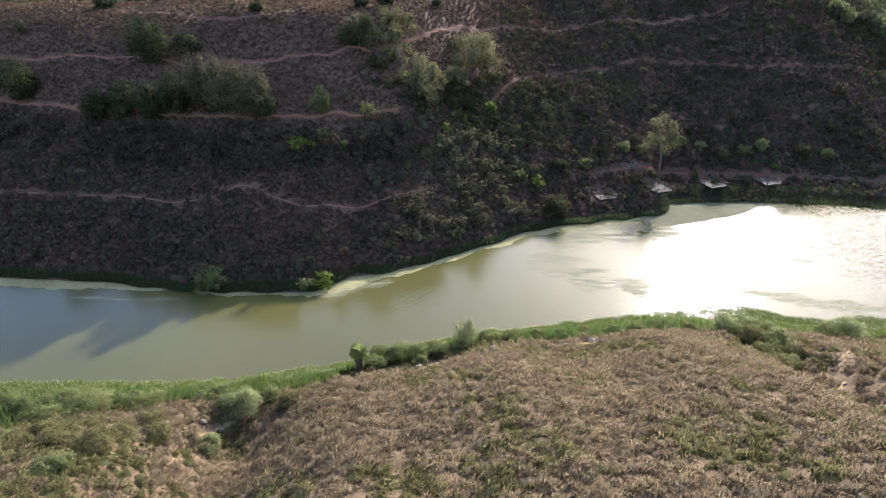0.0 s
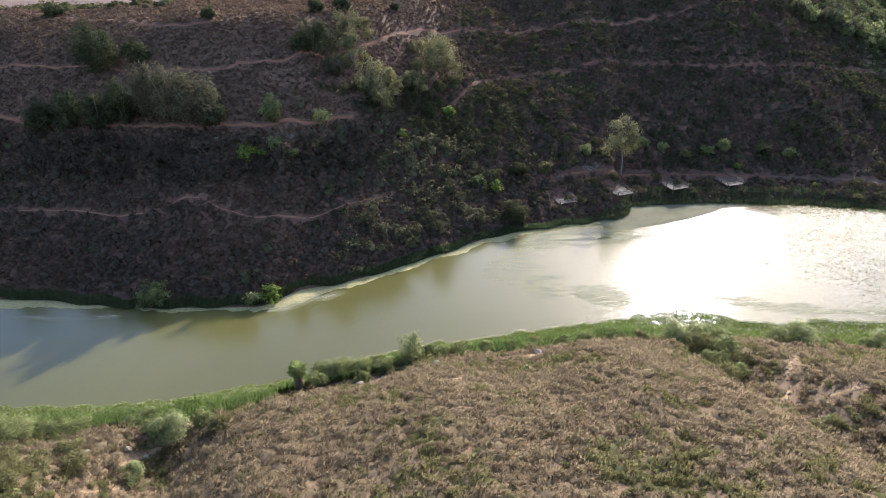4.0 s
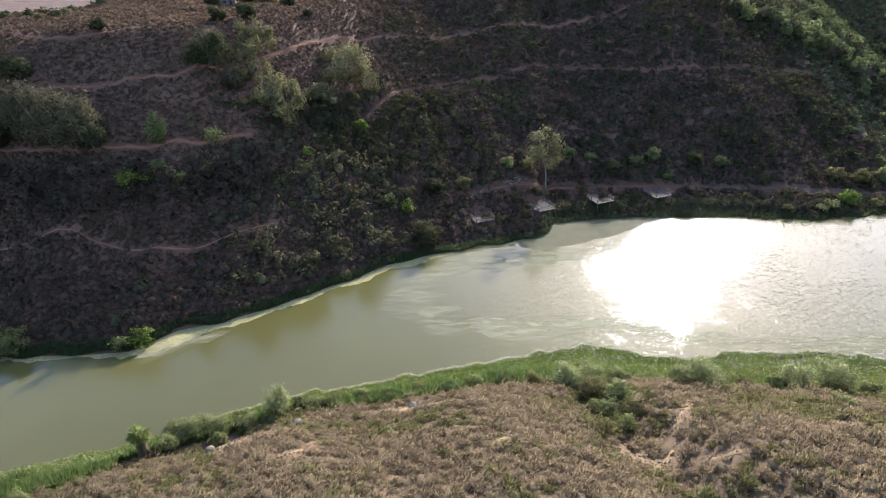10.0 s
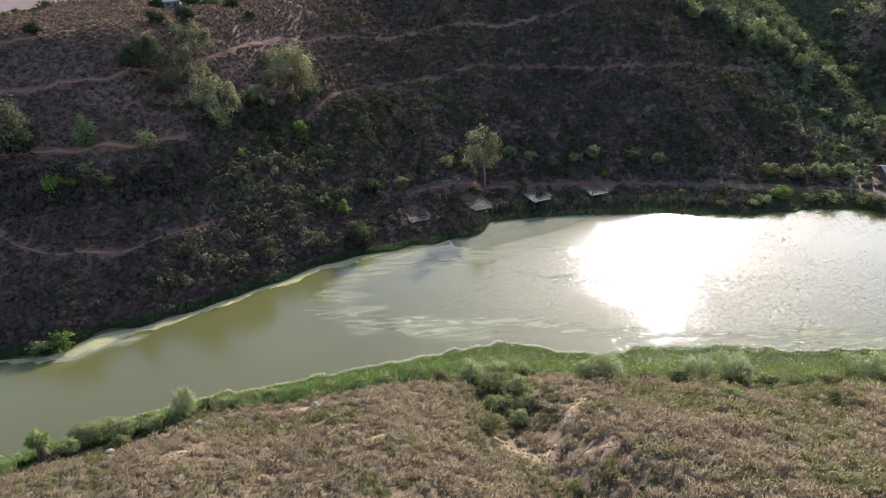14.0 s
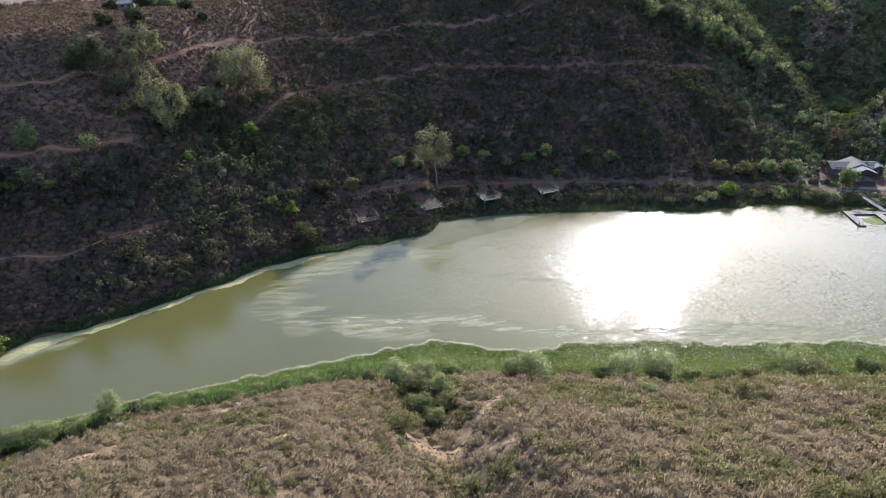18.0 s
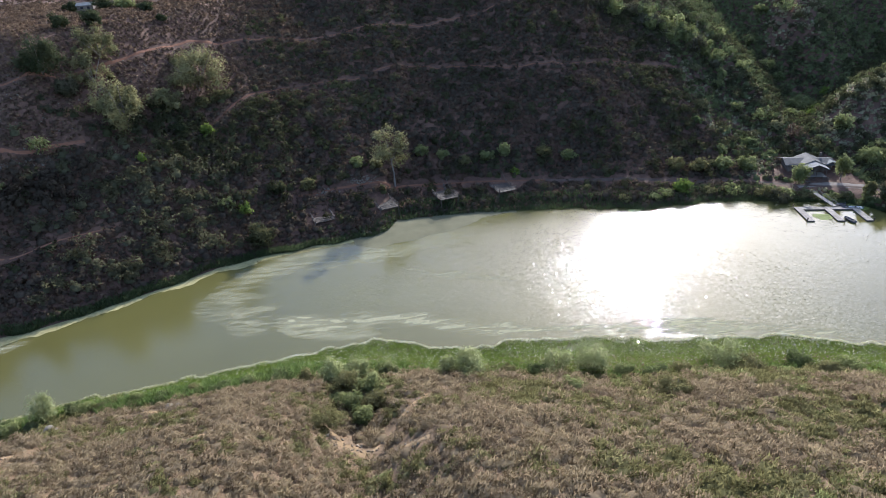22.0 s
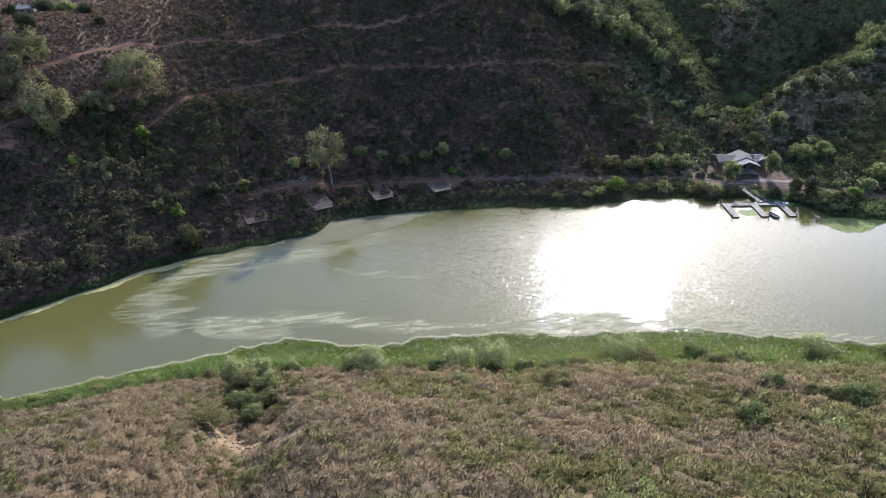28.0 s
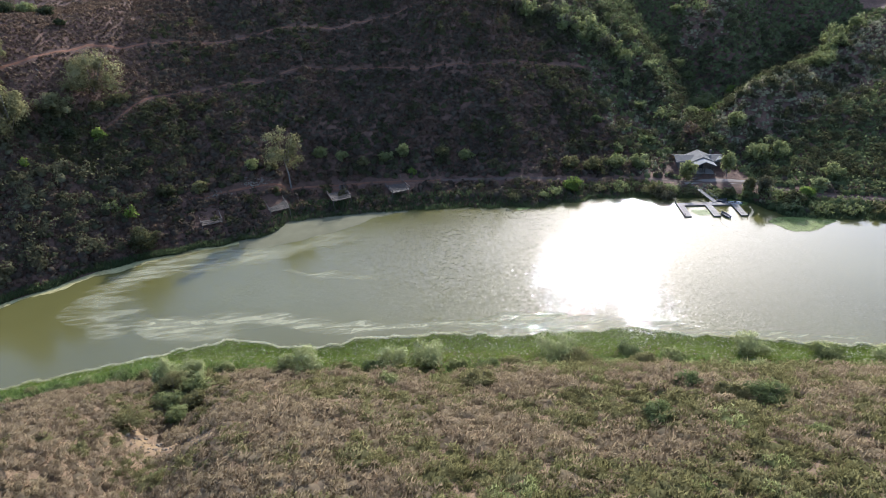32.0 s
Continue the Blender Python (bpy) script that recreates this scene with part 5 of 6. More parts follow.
FAR_BUSHES = ((-25.5, 184.5, 4.5, 5, GREEN, "green prickly pear thicket above the lower trail"), (-43.5, 169, 6.5, 5, BRIGHT, "vivid lime-green bush below the trail"), (-40, 170.5, 3.5, 3, BRIGHT, "lime-green bush below the trail"), (-31.5, 171.5, 4, 3, GREEN, "green bush below the trail"), (-36.5, 173, 3.5, 3.5, GREEN, "green bush below the trail"), (-2, 190.5, 2.2, 3, BRIGHT, "yellow-green bush on the dark slope"), (-31.5, 132, 4.5, 3.5, BRIGHT, "bright green willow bush on the far waterline"), (-35.5, 130.5, 3.5, 2.6, GREEN, "green willow bush on the far waterline"), (26, 182, 4, 4, BRIGHT, "yellow-green bush on the lower slope"), (21, 183, 4, 3.5, GREEN, "green bush on the lower slope"), (148, 181, 4, 2.5, GREEN, "green bush at the water's edge"), (139, 182, 4, 2.5, OLIVE, "olive bush at the water's edge"), (172, 181, 5, 3.5, GREEN, "green waterside bush near the docks"), (181, 178, 6, 3.5, OLIVE, "olive waterside bush near the docks"), (186, 176.5, 5, 3.5, GREEN, "dense green bush on the bank by the docks"), (190.5, 174.5, 4.5, 3, OLIVE, "olive bush on the bank by the docks"), (198.5, 172, 4, 2.6, GREEN, "green bush beside the dock ramp"), (202.5, 171, 4, 2.4, OLIVE, "olive bush on the bank by the docks"), (206.5, 167.5, 4, 3, GREEN, "green bush on the bank by the docks"), (209.5, 161, 5, 4, GREEN, "dense green bush above the lily pads"), (213.5, 156, 5, 3.5, GREYGREEN, "grey-green bush above the lily pads"), (220, 152.5, 5, 3, GREEN, "green bush above the lily pads"), (227, 150.5, 5, 3, GREEN, "green bush at the water's edge"), (234, 148.5, 5, 3, OLIVE, "olive bush at the water's edge"), (152, 182.5, 4, 2.6, GREEN, "green bush beside the lake road"), (166, 182.5, 4, 2.4, OLIVE, "olive bush beside the lake road"), (-127, 245.5, 4, 3, OAK, "small dark hilltop bush"), (-150, 226, 5, 4, OAK, "dark bush on the upper slope"))
RAVINE_BUSHES = (
    (212.9, 278.2, 9.4, 6, GREEN, "round green bush high on the western spur"),
    (209.2, 261.8, 6, 4.5, LEAFY, "leafy green bush on the western spur"),
    (192.3, 253.6, 4.4, 3.5, YELLOWISH, "yellowish bush on the western spur"),
    (212, 253.3, 7.3, 5, GREEN, "round green bush above the ravine"),
    (231.4, 267.5, 9.3, 6, GREEN, "round green bush in the head of the ravine"),
    (232.5, 259.6, 6.1, 4.5, LEAFY, "leafy green bush in the head of the ravine"),
    (243.9, 245.8, 4.4, 4, BRIGHT, "bright green bush at the foot of the middle spur"),
    (216.9, 224.8, 6.8, 5, GREEN, "green bush in the bed of the ravine"),
    (226.1, 226.9, 8.2, 4.5, BRIGHT, "bright green bush in the bed of the ravine"),
    (232.1, 231.4, 5.6, 4, BRIGHT, "bright green bush in the bed of the ravine"),
    (206, 224.1, 10.8, 6.5, GREEN, "broad green bush above the boathouse"),
    (206.4, 216.2, 7.9, 5, YELLOWISH, "yellow-green bush above the boathouse"),
    (208.7, 209.1, 7.6, 5.5, BROWNISH, "reddish brown dead bush behind the boathouse"),
    (272.5, 240.1, 5.7, 4, GREEN, "green bush on the crest of the spur"),
    (228, 193.9, 7.3, 5, GREEN, "round green bush at the foot of the spur"),
    (237.2, 290.5, 10, 6, SPUR_GREEN, "pale green bush on the far slope"),
    (249.8, 288.8, 13, 7, GREEN, "broad green bush beside the spur trail"),
    (195.5, 273.4, 10.7, 9, SPUR_GREEN, "tall pale green bush on the western spur"),
    (207.7, 288.3, 9.6, 8, SPUR_GREEN, "tall pale green bush on the western spur"),
    (196.1, 288.7, 9.6, 9, SPUR_GREEN, "tall pale green bush on the western spur"),
    (198.2, 245, 5.7, 4, GREEN, "green bush on the western spur"),
    (185.3, 230.9, 5.4, 3.6, YELLOWISH, "yellowish bush on the slope above the lake road"),
    (179.7, 204.3, 6.2, 4, GREEN, "green bush above the lake road"),
    (177.9, 218.9, 5.2, 3.6, LEAFY, "leafy green bush on the slope above the lake road"),
    (199.3, 231.6, 6.9, 4.6, GREEN, "round green bush above the boathouse"),
    (192.9, 208.9, 6.3, 4.2, LEAFY, "leafy green bush behind the boathouse"),
)
for n, (x, y, wide, high, leafy, label) in enumerate(RAVINE_BUSHES):
    bush("bush", label, x, y, wide * 1.1, high, leafy, 620, 0.3, 300 + n)
for n, (x, y, wide, high, leafy, label) in enumerate(FAR_BUSHES):
    bush("bush", label, x, y, wide * 1.45, high * 1.25, leafy, 480, 0.27, n)

NEAR_BUSHES = (
    (2.6, 106, 4.8, 7.2, GREYGREEN, "tall grey-green willow bush in the reeds"),
    (-2.5, 102.8, 4.6, 3.0, GREEN, "leafy green bush behind the reeds"),
    (1.5, 103.2, 2.8, 2.2, GREEN, "leafy green bush behind the reeds"),
    (-7, 102.5, 5.5, 3.6, GREEN, "pale leafy willow bush behind the reeds"),
    (-11.5, 101.5, 5.5, 3.8, GREEN, "pale leafy willow bush near the palm"),
    (-15, 98.5, 4.4, 3.0, GREEN, "leafy green bush near the palm"),
    (-6.5, 98.8, 3.4, 2.2, GREEN, "green bush behind the reeds"),
    (-14.8, 103, 4.6, 3.0, GREEN, "leafy green bush near the palm"),
    (-10.8, 104, 4.2, 2.8, GREEN, "leafy green bush at the back of the reeds"),
    (-3, 105.2, 4.4, 2.8, GREEN, "leafy green bush at the back of the reeds"),
    (6.6, 108, 3.4, 2.4, LEAFY, "low dusky bush at the back of the reeds"),
    (8, 107.2, 4.5, 2.4, GREEN, "low green bush at the back of the reeds"),
    (12.5, 107.8, 4.5, 2.2, OLIVE, "low olive bush at the back of the reeds"),
    (17.5, 108.2, 4.5, 2.2, GREEN, "low green bush at the back of the reeds"),
    (22.5, 107.2, 4.5, 2.2, LEAFY, "low dusky bush at the back of the reeds"),
    (33.5, 108.4, 5.0, 2.2, LEAFY, "low dusky bush at the back of the reeds"),
    (38.5, 109.2, 4.5, 2.4, GREEN, "low green bush at the back of the reeds"),
    (44.5, 109.6, 5.0, 2.2, LEAFY, "low dusky bush at the back of the reeds"),
    (49, 108.6, 4.0, 2.2, OLIVE, "low olive bush at the back of the reeds"),
    (28, 108.8, 4.0, 2.0, OLIVE, "low olive bush at the back of the reeds"),
    (-35.7, 82.5, 7.0, 4.2, GREYGREEN, "large grey-green bush in the gully"),
    (-32, 85.5, 4, 2.6, GREEN, "green bush in the gully"),
    (-43, 88.5, 6, 3.2, GREEN, "green bush behind the reeds"),
    (-54, 84, 7, 3.4, GREEN, "green bush behind the reeds"),
    (-71, 87.5, 7.5, 3.4, GREEN, "dense green bush at the back of the reeds"),
    (-65, 87, 7, 3.2, GREEN, "leafy green bush at the back of the reeds"),
    (-59.5, 87.5, 5.5, 2.6, GREEN, "leafy green bush at the back of the reeds"),
    (-77, 86, 6, 3, LEAFY, "dense dusky green bush at the back of the reeds"),
    (-82, 88, 6, 3.2, GREEN, "leafy green bush at the back of the reeds"),
    (-48.5, 75, 5.5, 2.2, OLIVE, "rounded olive shrub on the dry slope"),
    (-45.5, 71.5, 5, 2, OLIVE, "rounded olive shrub on the dry slope"),
    (-57, 65, 6, 2.2, OLIVE, "rounded olive shrub on the dry slope"),
    (-50, 64, 6.5, 2.2, OLIVE, "rounded olive shrub on the dry slope"),
    (-61, 70, 5.5, 2, OLIVE, "rounded grey-green shrub on the dry slope"),
    (-38.5, 83.5, 5, 3, GREEN, "green bush in the gully"),
    (-28, 83, 4, 2.2, OLIVE, "olive bush above the gully"),
    (-38.5, 73.5, 4, 2, GREYGREEN, "grey-green shrub in the gully"),
    (-62, 82, 7.5, 3.6, GREEN, "leafy green bush behind the reeds"),
    (-70, 80, 7, 3.2, GREEN, "green bush behind the reeds"),
    (54.5, 105.5, 6.5, 4.6, GREYGREEN, "tall green willow bush at the mouth of the gully"),
    (59, 106.5, 6.0, 4.8, GREYGREEN, "tall grey-green willow at the mouth of the gully"),
    (64.5, 107.5, 4.5, 3.0, GREEN, "green bush at the mouth of the gully"),
    (57.5, 100.5, 5, 3.2, OLIVE, "olive bush in the gully"),
    (62, 99.5, 5, 3.0, GREEN, "green bush in the gully"),
    (58.5, 95.5, 4.5, 2.6, GREEN, "leafy green bush in the gully"),
    (62.5, 94.8, 4, 2.4, OLIVE, "olive bush in the gully"),
    (60.5, 91, 4, 2.2, GREEN, "leafy green bush in the gully"),
    (54.3, 86.5, 6.5, 2.2, OLIVE, "broad green shrub above the sandy wash"),
    (75.5, 106.5, 4.6, 4.2, GREEN, "green willow bush in the reeds"),
    (79.8, 105.5, 7, 5.6, GREYGREEN, "rounded grey-green willow in the reeds"),
    (87, 104.5, 3.6, 1.8, OLIVE, "yellowish shrub behind the reeds"),
    (96.5, 104.3, 6.5, 5.6, GREYGREEN, "grey-green willow at the back of the reeds"),
    (103, 104, 8.6, 6.8, GREYGREEN, "large rounded grey-green willow at the back of the reeds"),
    (92.5, 103.5, 4, 3, LEAFY, "dusky shrub behind the reeds"),
    (108.5, 101.5, 4.5, 2.6, GREEN, "green shrub behind the reeds"),
    (95, 91, 4, 2, GREEN, "dark green shrub behind the reeds"),
    (110, 85, 5.5, 2.2, OLIVE, "olive shrub on the dry slope"),
    (114, 99.5, 5.5, 2.6, LEAFY, "dusky shrub behind the reeds"),
    (119, 98.5, 5, 2.4, OLIVE, "olive shrub behind the reeds"),
    (128, 102.5, 8, 5.4, GREYGREEN, "rounded grey-green willow at the back of the reeds"),
    (131, 98, 7, 3.2, OLIVE, "olive shrub behind the reeds"),
    (142, 99.5, 5, 3.0, LEAFY, "dusky shrub behind the reeds"),
    (141, 91, 5.5, 2.4, OLIVE, "yellowish shrub behind the reeds"),
    (149, 95.5, 6, 2.6, GREEN, "green shrub behind the reeds"),
    (164, 95.5, 7, 4.6, GREYGREEN, "rounded grey-green willow in the reeds"),
    (177, 92, 6.5, 3.6, GREEN, "green bush behind the reeds"),
    (187, 88, 6.5, 3.6, GREYGREEN, "grey-green bush behind the reeds"),
    (138.7, 75, 4.5, 2.4, LEAFY, "dark green shrub on the dry slope"),
    (148, 69, 5.5, 2.7, LEAFY, "dark green shrub on the dry slope"),
    (143.5, 70.5, 5, 2.2, OLIVE, "olive shrub on the dry slope"),
    (130.5, 66, 4.5, 2.0, LEAFY, "dark green shrub on the dry slope"),
    (147, 58, 3, 1.6, GREEN, "bright green shrub on the dry slope"),
    (-51, 58, 4.5, 2.0, GREEN, "dark green shrub on the dry slope"),
)
for n, (x, y, wide, high, leafy, label) in enumerate(NEAR_BUSHES):
    bush("bush", label, x, y, wide * 1.2, high * 1.15, leafy, int(680 * wide), 0.14, 40 + n, lobes=30)


# ---- the palm ----
def palm(x, y):
    rng = np.random.RandomState(3)
    root = tagged(new("fan_palm"), "fan palm with a skirt of dead fronds among the reeds", "palm tree")
    root.location = (x, y, z_at(x, y) - 0.2)
    part("trunk", tubes([([(0, 0, -0.3), (0.05, 0, 1.6), (0.1, 0, 3.4), (0.1, 0, 5.2)], (0.62, 0.52, 0.42, 0.28))], 9), SKIRT, root)
    bm = bmesh.new()
    for n in range(90):
        a, z = rng.uniform(0, 6.28), rng.uniform(1.8, 4.9)
        r = 0.56 - 0.05 * z
        p, q = Vector((math.cos(a) * r, math.sin(a) * r, z)), Vector((math.cos(a + 0.1) * (r + 0.45), math.sin(a + 0.1) * (r + 0.45), z - rng.uniform(0.7, 1.2)))
        side = Vector((-math.sin(a), math.cos(a), 0)) * 0.22
        bm.faces.new([bm.verts.new(v) for v in (p - side * 0.4, p + side * 0.4, q + side, q - side)])
    part("dead_skirt", bm, SKIRT, root, "brown hanging dead fronds")
    for n in range(34):
        a, up = n * 2.4, math.radians(-38 + 115 * (n / 34))
        bm = bmesh.new()
        ln = rng.uniform(0.45, 1.25)
        way = Vector((math.cos(a) * math.cos(up), math.sin(a) * math.cos(up), math.sin(up)))
        side = Vector((-math.sin(a), math.cos(a), 0))
        top = Vector((0.1, 0, 5.15))
        hub = top + way * ln
        s = side * 0.03
        bm.faces.new([bm.verts.new(v) for v in (top - s, top + s, hub + s, hub - s)])
        for j in range(9):
            b = math.radians(-75 + 150 * j / 8)
            ray = (way * math.cos(b) + side * math.sin(b)) * rng.uniform(1.0, 1.3)
            tip = hub + ray + Vector((0, 0, -0.18 * abs(math.sin(b)) - 0.1))
            mid = hub + ray * 0.55
            thin = ray.cross(way.cross(side)).normalized() * 0.11
            bm.faces.new([bm.verts.new(v) for v in (hub, mid - thin, tip, mid + thin)])
        part("frond", bm, PALM_LEAF, root)
    return root


palm(-18, 97)


# ---- rocks ----
def boulder_mesh(seed, rough=0.4):
    rng = np.random.RandomState(seed)
    bm = bmesh.new()
    bmesh.ops.create_icosphere(bm, subdivisions=2, radius=1)
    off = Vector(rng.uniform(-50, 50, 3))
    for v in bm.verts:
        v.co *= 1 + rough * noise.noise(v.co * 1.3 + off) * 1.6
        v.co = Vector((v.co.x, v.co.y * 0.8, v.co.z * 0.65))
    for _ in range(9):
        way = Vector(rng.normal(0, 1, 3)).normalized()
        cut = rng.uniform(0.5, 0.72)
        for v in bm.verts:
            over = v.co.dot(way) - cut
            if over > 0:
                v.co -= way * over
    me = bpy.data.meshes.new("boulder")
    bm.to_mesh(me)
    bm.free()
    me.materials.append(ROCK)
    return me


BOULDERS = [boulder_mesh(n) for n in range(4)]
for n, (x, y, r) in enumerate(((7.8, 98.2, 1.15), (8.9, 97.8, 0.7), (27, 100.4, 0.9), (28.2, 100.9, 0.6), (-6.3, 95.5, 1.0), (13, 102, 0.7), (-4.6, 94.6, 0.4), (-41.5, 79, 0.7), (-46, 76, 0.9), (5, 95.8, 0.4), (22, 97.5, 0.5), (-38, 77.5, 0.6), (55.5, 84.5, 0.5), (-44.5, 72, 0.7), (76, 68, 0.5), (34, 88, 0.45))):
    rock = tagged(new("boulder", BOULDERS[n % 4]), "weathered grey boulder on the dry slope", "rock", "boulders on the near slope")
    rock.location, rock.scale, rock.rotation_euler = (x, y, z_at(x, y) + r * 0.2), (r, r, r), (0, 0, n * 1.3)


def rubble():
    """Loose stones below the lower trail and over the bare upper slope."""
    rng = np.random.RandomState(9)
    n = 1500
    pick = rng.uniform(0, 1, n)
    x = np.where(pick < 0.35, rng.uniform(-62, -18, n), np.where(pick < 0.85, rng.uniform(-120, 5, n), np.array((54.7, 58.3, 61.1, 48.5))[np.arange(n) % 4] + rng.normal(0, 1.5, n)))
    low = np.interp(x, (-84, -52, -33, -19), (182, 177, 179, 187.5))
    y = np.where(pick < 0.35, low - np.abs(rng.normal(1.4, 0.9, n)), np.where(pick < 0.85, low + rng.uniform(3, 40, n), np.array((199.5, 197.5, 199.1, 193.0))[np.arange(n) % 4] + rng.normal(0, 0.8, n)))
    z = land(x, y)
    r = rng.uniform(0.14, 0.38, n) * rng.choice([0.7, 1, 1.4], n)
    unit = np.array([(1, 0, 0), (-1, 0, 0), (0, 1, 0), (0, -1, 0), (0, 0, 1), (0, 0, -1)], float)
    tri = np.array([(0, 2, 4), (2, 1, 4), (1, 3, 4), (3, 0, 4), (2, 0, 5), (1, 2, 5), (3, 1, 5), (0, 3, 5)])
    v = unit[None] * r[:, None, None] * rng.uniform(0.6, 1.3, (n, 6, 1)) + rng.normal(0, 0.12, (n, 6, 3)) * r[:, None, None] + np.stack([x, y, z], 1)[:, None]
    f = tri[None] + np.arange(n)[:, None, None] * 6
    wall, slope = (pick < 0.35) | (pick > 0.85), (pick >= 0.35) & (pick <= 0.85)
    for name, label, m, p in (("pale_rubble", "pale rubble heaped below the trails", PALEROCK, wall), ("loose_stones", "loose grey stones scattered on the slope", ROCK, slope)):
        stuff(name, label, "rocks", (v[p].reshape(-1, 3), f[: p.sum()].reshape(-1, 3), np.zeros(6 * p.sum())), m)


rubble()


def wash_stones():
    """Small pale stones lying in the bare washes of the near slope."""
    rng = np.random.RandomState(19)
    spots = []
    for way, wide in WASHES:
        p = np.array(way, float)
        for a, b in zip(p[:-1], p[1:]):
            n = int(np.linalg.norm(b - a) * wide * 2.2) + 3
            q = rng.uniform(0, 1, (n, 1))
            spots.append(a * (1 - q) + b * q + rng.normal(0, wide * 0.3 + 0.2, (n, 2)))
    xy = np.concatenate(spots)
    n = len(xy)
    r = rng.uniform(0.06, 0.2, n) * rng.choice([0.7, 1, 1.7], n)
    unit = np.array([(1, 0, 0), (-1, 0, 0), (0, 1, 0), (0, -1, 0), (0, 0, 1), (0, 0, -1)], float)
    tri = np.array([(0, 2, 4), (2, 1, 4), (1, 3, 4), (3, 0, 4), (2, 0, 5), (1, 2, 5), (3, 1, 5), (0, 3, 5)])
    at = np.stack([xy[:, 0], xy[:, 1], land(xy[:, 0], xy[:, 1]) + 0.08], 1)
    v = unit[None] * r[:, None, None] * rng.uniform(0.6, 1.3, (n, 6, 1)) + at[:, None]
    f = tri[None] + np.arange(n)[:, None, None] * 6
    stuff("wash_stones", "small pale stones scattered in the bare washes", "rocks", (v.reshape(-1, 3), f.reshape(-1, 3), np.zeros(6 * n)), ROCK)


wash_stones()


def dried_agave(x, y):
    rng = np.random.RandomState(44)
    root = tagged(new("dried_agave"), "clump of pale dried agave leaves beside the reeds", "plant")
    root.location = (x, y, z_at(x, y))
    for n in range(13):
        a, up, ln = n * 2.4, math.radians(rng.uniform(35, 80)), rng.uniform(1.3, 2.2)
        way = Vector((math.cos(a) * math.cos(up), math.sin(a) * math.cos(up), math.sin(up)))
        side = Vector((-math.sin(a), math.cos(a), 0)) * 0.16
        bm = bmesh.new()
        keel = Vector((0, 0, -0.07))
        rows = [[bm.verts.new(way * ln * u - side * w), bm.verts.new(way * ln * u + keel * w), bm.verts.new(way * ln * u + side * w)] for u, w in ((0, 0.8), (0.45, 1.0), (0.85, 0.45), (1, 0.05))]
        for p, q in zip(rows[:-1], rows[1:]):
            for j in range(2):
                bm.faces.new((p[j], p[j + 1], q[j + 1], q[j]))
        part("leaf", bm, PLUME, root)


dried_agave(-73.5, 86.5)


# ---- fishing platforms ----
def beam(name, a, b, thick, material, parent, deep=None):
    a, b = Vector(a), Vector(b)
    way = b - a
    turn = way.to_track_quat("Z", "Y").to_matrix().to_4x4()
    bm = bmesh.new()
    bmesh.ops.create_cube(bm, size=1, matrix=Matrix.Translation((a + b) / 2) @ turn @ Matrix.Diagonal((thick, deep or thick, way.length, 1)))
    return part(name, bm, material, parent)


def fishing_platform(x, y, z, turn, ramp):
    root = tagged(new("fishing_platform"), "weathered wooden fishing platform on posts above the reeds", "platform", "fishing platforms on the far bank")
    w, d = 6.0, 7.2
    plank = box((0.27, d, 0.06))
    me = bpy.data.meshes.new("plank")
    plank.to_mesh(me)
    plank.free()
    me.materials.append(PLANK)
    for n in range(20):
        ob = part("plank", me, PLANK, root)
        ob.location = (-w / 2 + 0.15 + n * 0.3, 0, 0)
    for sx in (-1, 1):
        for sy in (-1, 0, 1):
            beam("post", (sx * (w / 2 - 0.1), sy * (d / 2 - 0.1), -z - 1.0 if sy < 1 else -2.2), (sx * (w / 2 - 0.1), sy * (d / 2 - 0.1), 1.1), 0.18, POST, root)
    for sy in (-1, 1):
        beam("joist", (-w / 2, sy * (d / 2 - 0.3), -0.13), (w / 2, sy * (d / 2 - 0.3), -0.13), 0.18, POST, root)
    for zz in (0.55, 1.08):
        for sx in (-1, 1):
            beam("rail", (sx * (w / 2 - 0.1), -d / 2, zz), (sx * (w / 2 - 0.1), d / 2, zz), 0.1, POST, root)
        beam("rail", (-w / 2, -d / 2 + 0.1, zz), (w / 2, -d / 2 + 0.1, zz), 0.1, POST, root)
    beam("gangway", (w / 2 - 1.0, d / 2, 0.0), (w / 2 - 1.0 + ramp[0], d / 2 + ramp[1], ramp[2]), 1.5, PLANK, root, 0.1)
    for side in (-0.7, 0.7):
        beam("handrail", (w / 2 - 1.0 + side, d / 2, 1.05), (w / 2 - 1.0 + side + ramp[0], d / 2 + ramp[1], ramp[2] + 1.05), 0.1, POST, root)
    root.matrix_world = pose(x, y, z, 0, 0, turn)
    return root


for (x, y), turn in zip(PLATFORM_SPOTS, (19, 20, 17, 16)):
    fishing_platform(x, y, 3.7, turn, (1.4, 5.5, 1.1))


# ---- docks and boats ----
def dock_piece(name, x0, y0, x1, y1, parent, boards_along_x):
    """A pontoon with its boards across it."""
    deck = part(name, box((x1 - x0, y1 - y0, 0.45), ((x0 + x1) / 2, (y0 + y1) / 2, 0.12), bevel=0.03), POST, parent)
    long, count = (x1 - x0, int((x1 - x0) / 0.5)) if boards_along_x else (y1 - y0, int((y1 - y0) / 0.5))
    bm = box((long / count - 0.05, y1 - y0 + 0.06, 0.05)) if boards_along_x else box((x1 - x0 + 0.06, long / count - 0.05, 0.05))
    me = bpy.data.meshes.new("board")
    bm.to_mesh(me)
    bm.free()
    me.materials.append(DECK)
    for n in range(count):
        ob = part("board", me, DECK, deck)
        ob.location = (x0 + (n + 0.5) * long / count, (y0 + y1) / 2, 0.38) if boards_along_x else ((x0 + x1) / 2, y0 + (n + 0.5) * long / count, 0.38)
    return deck


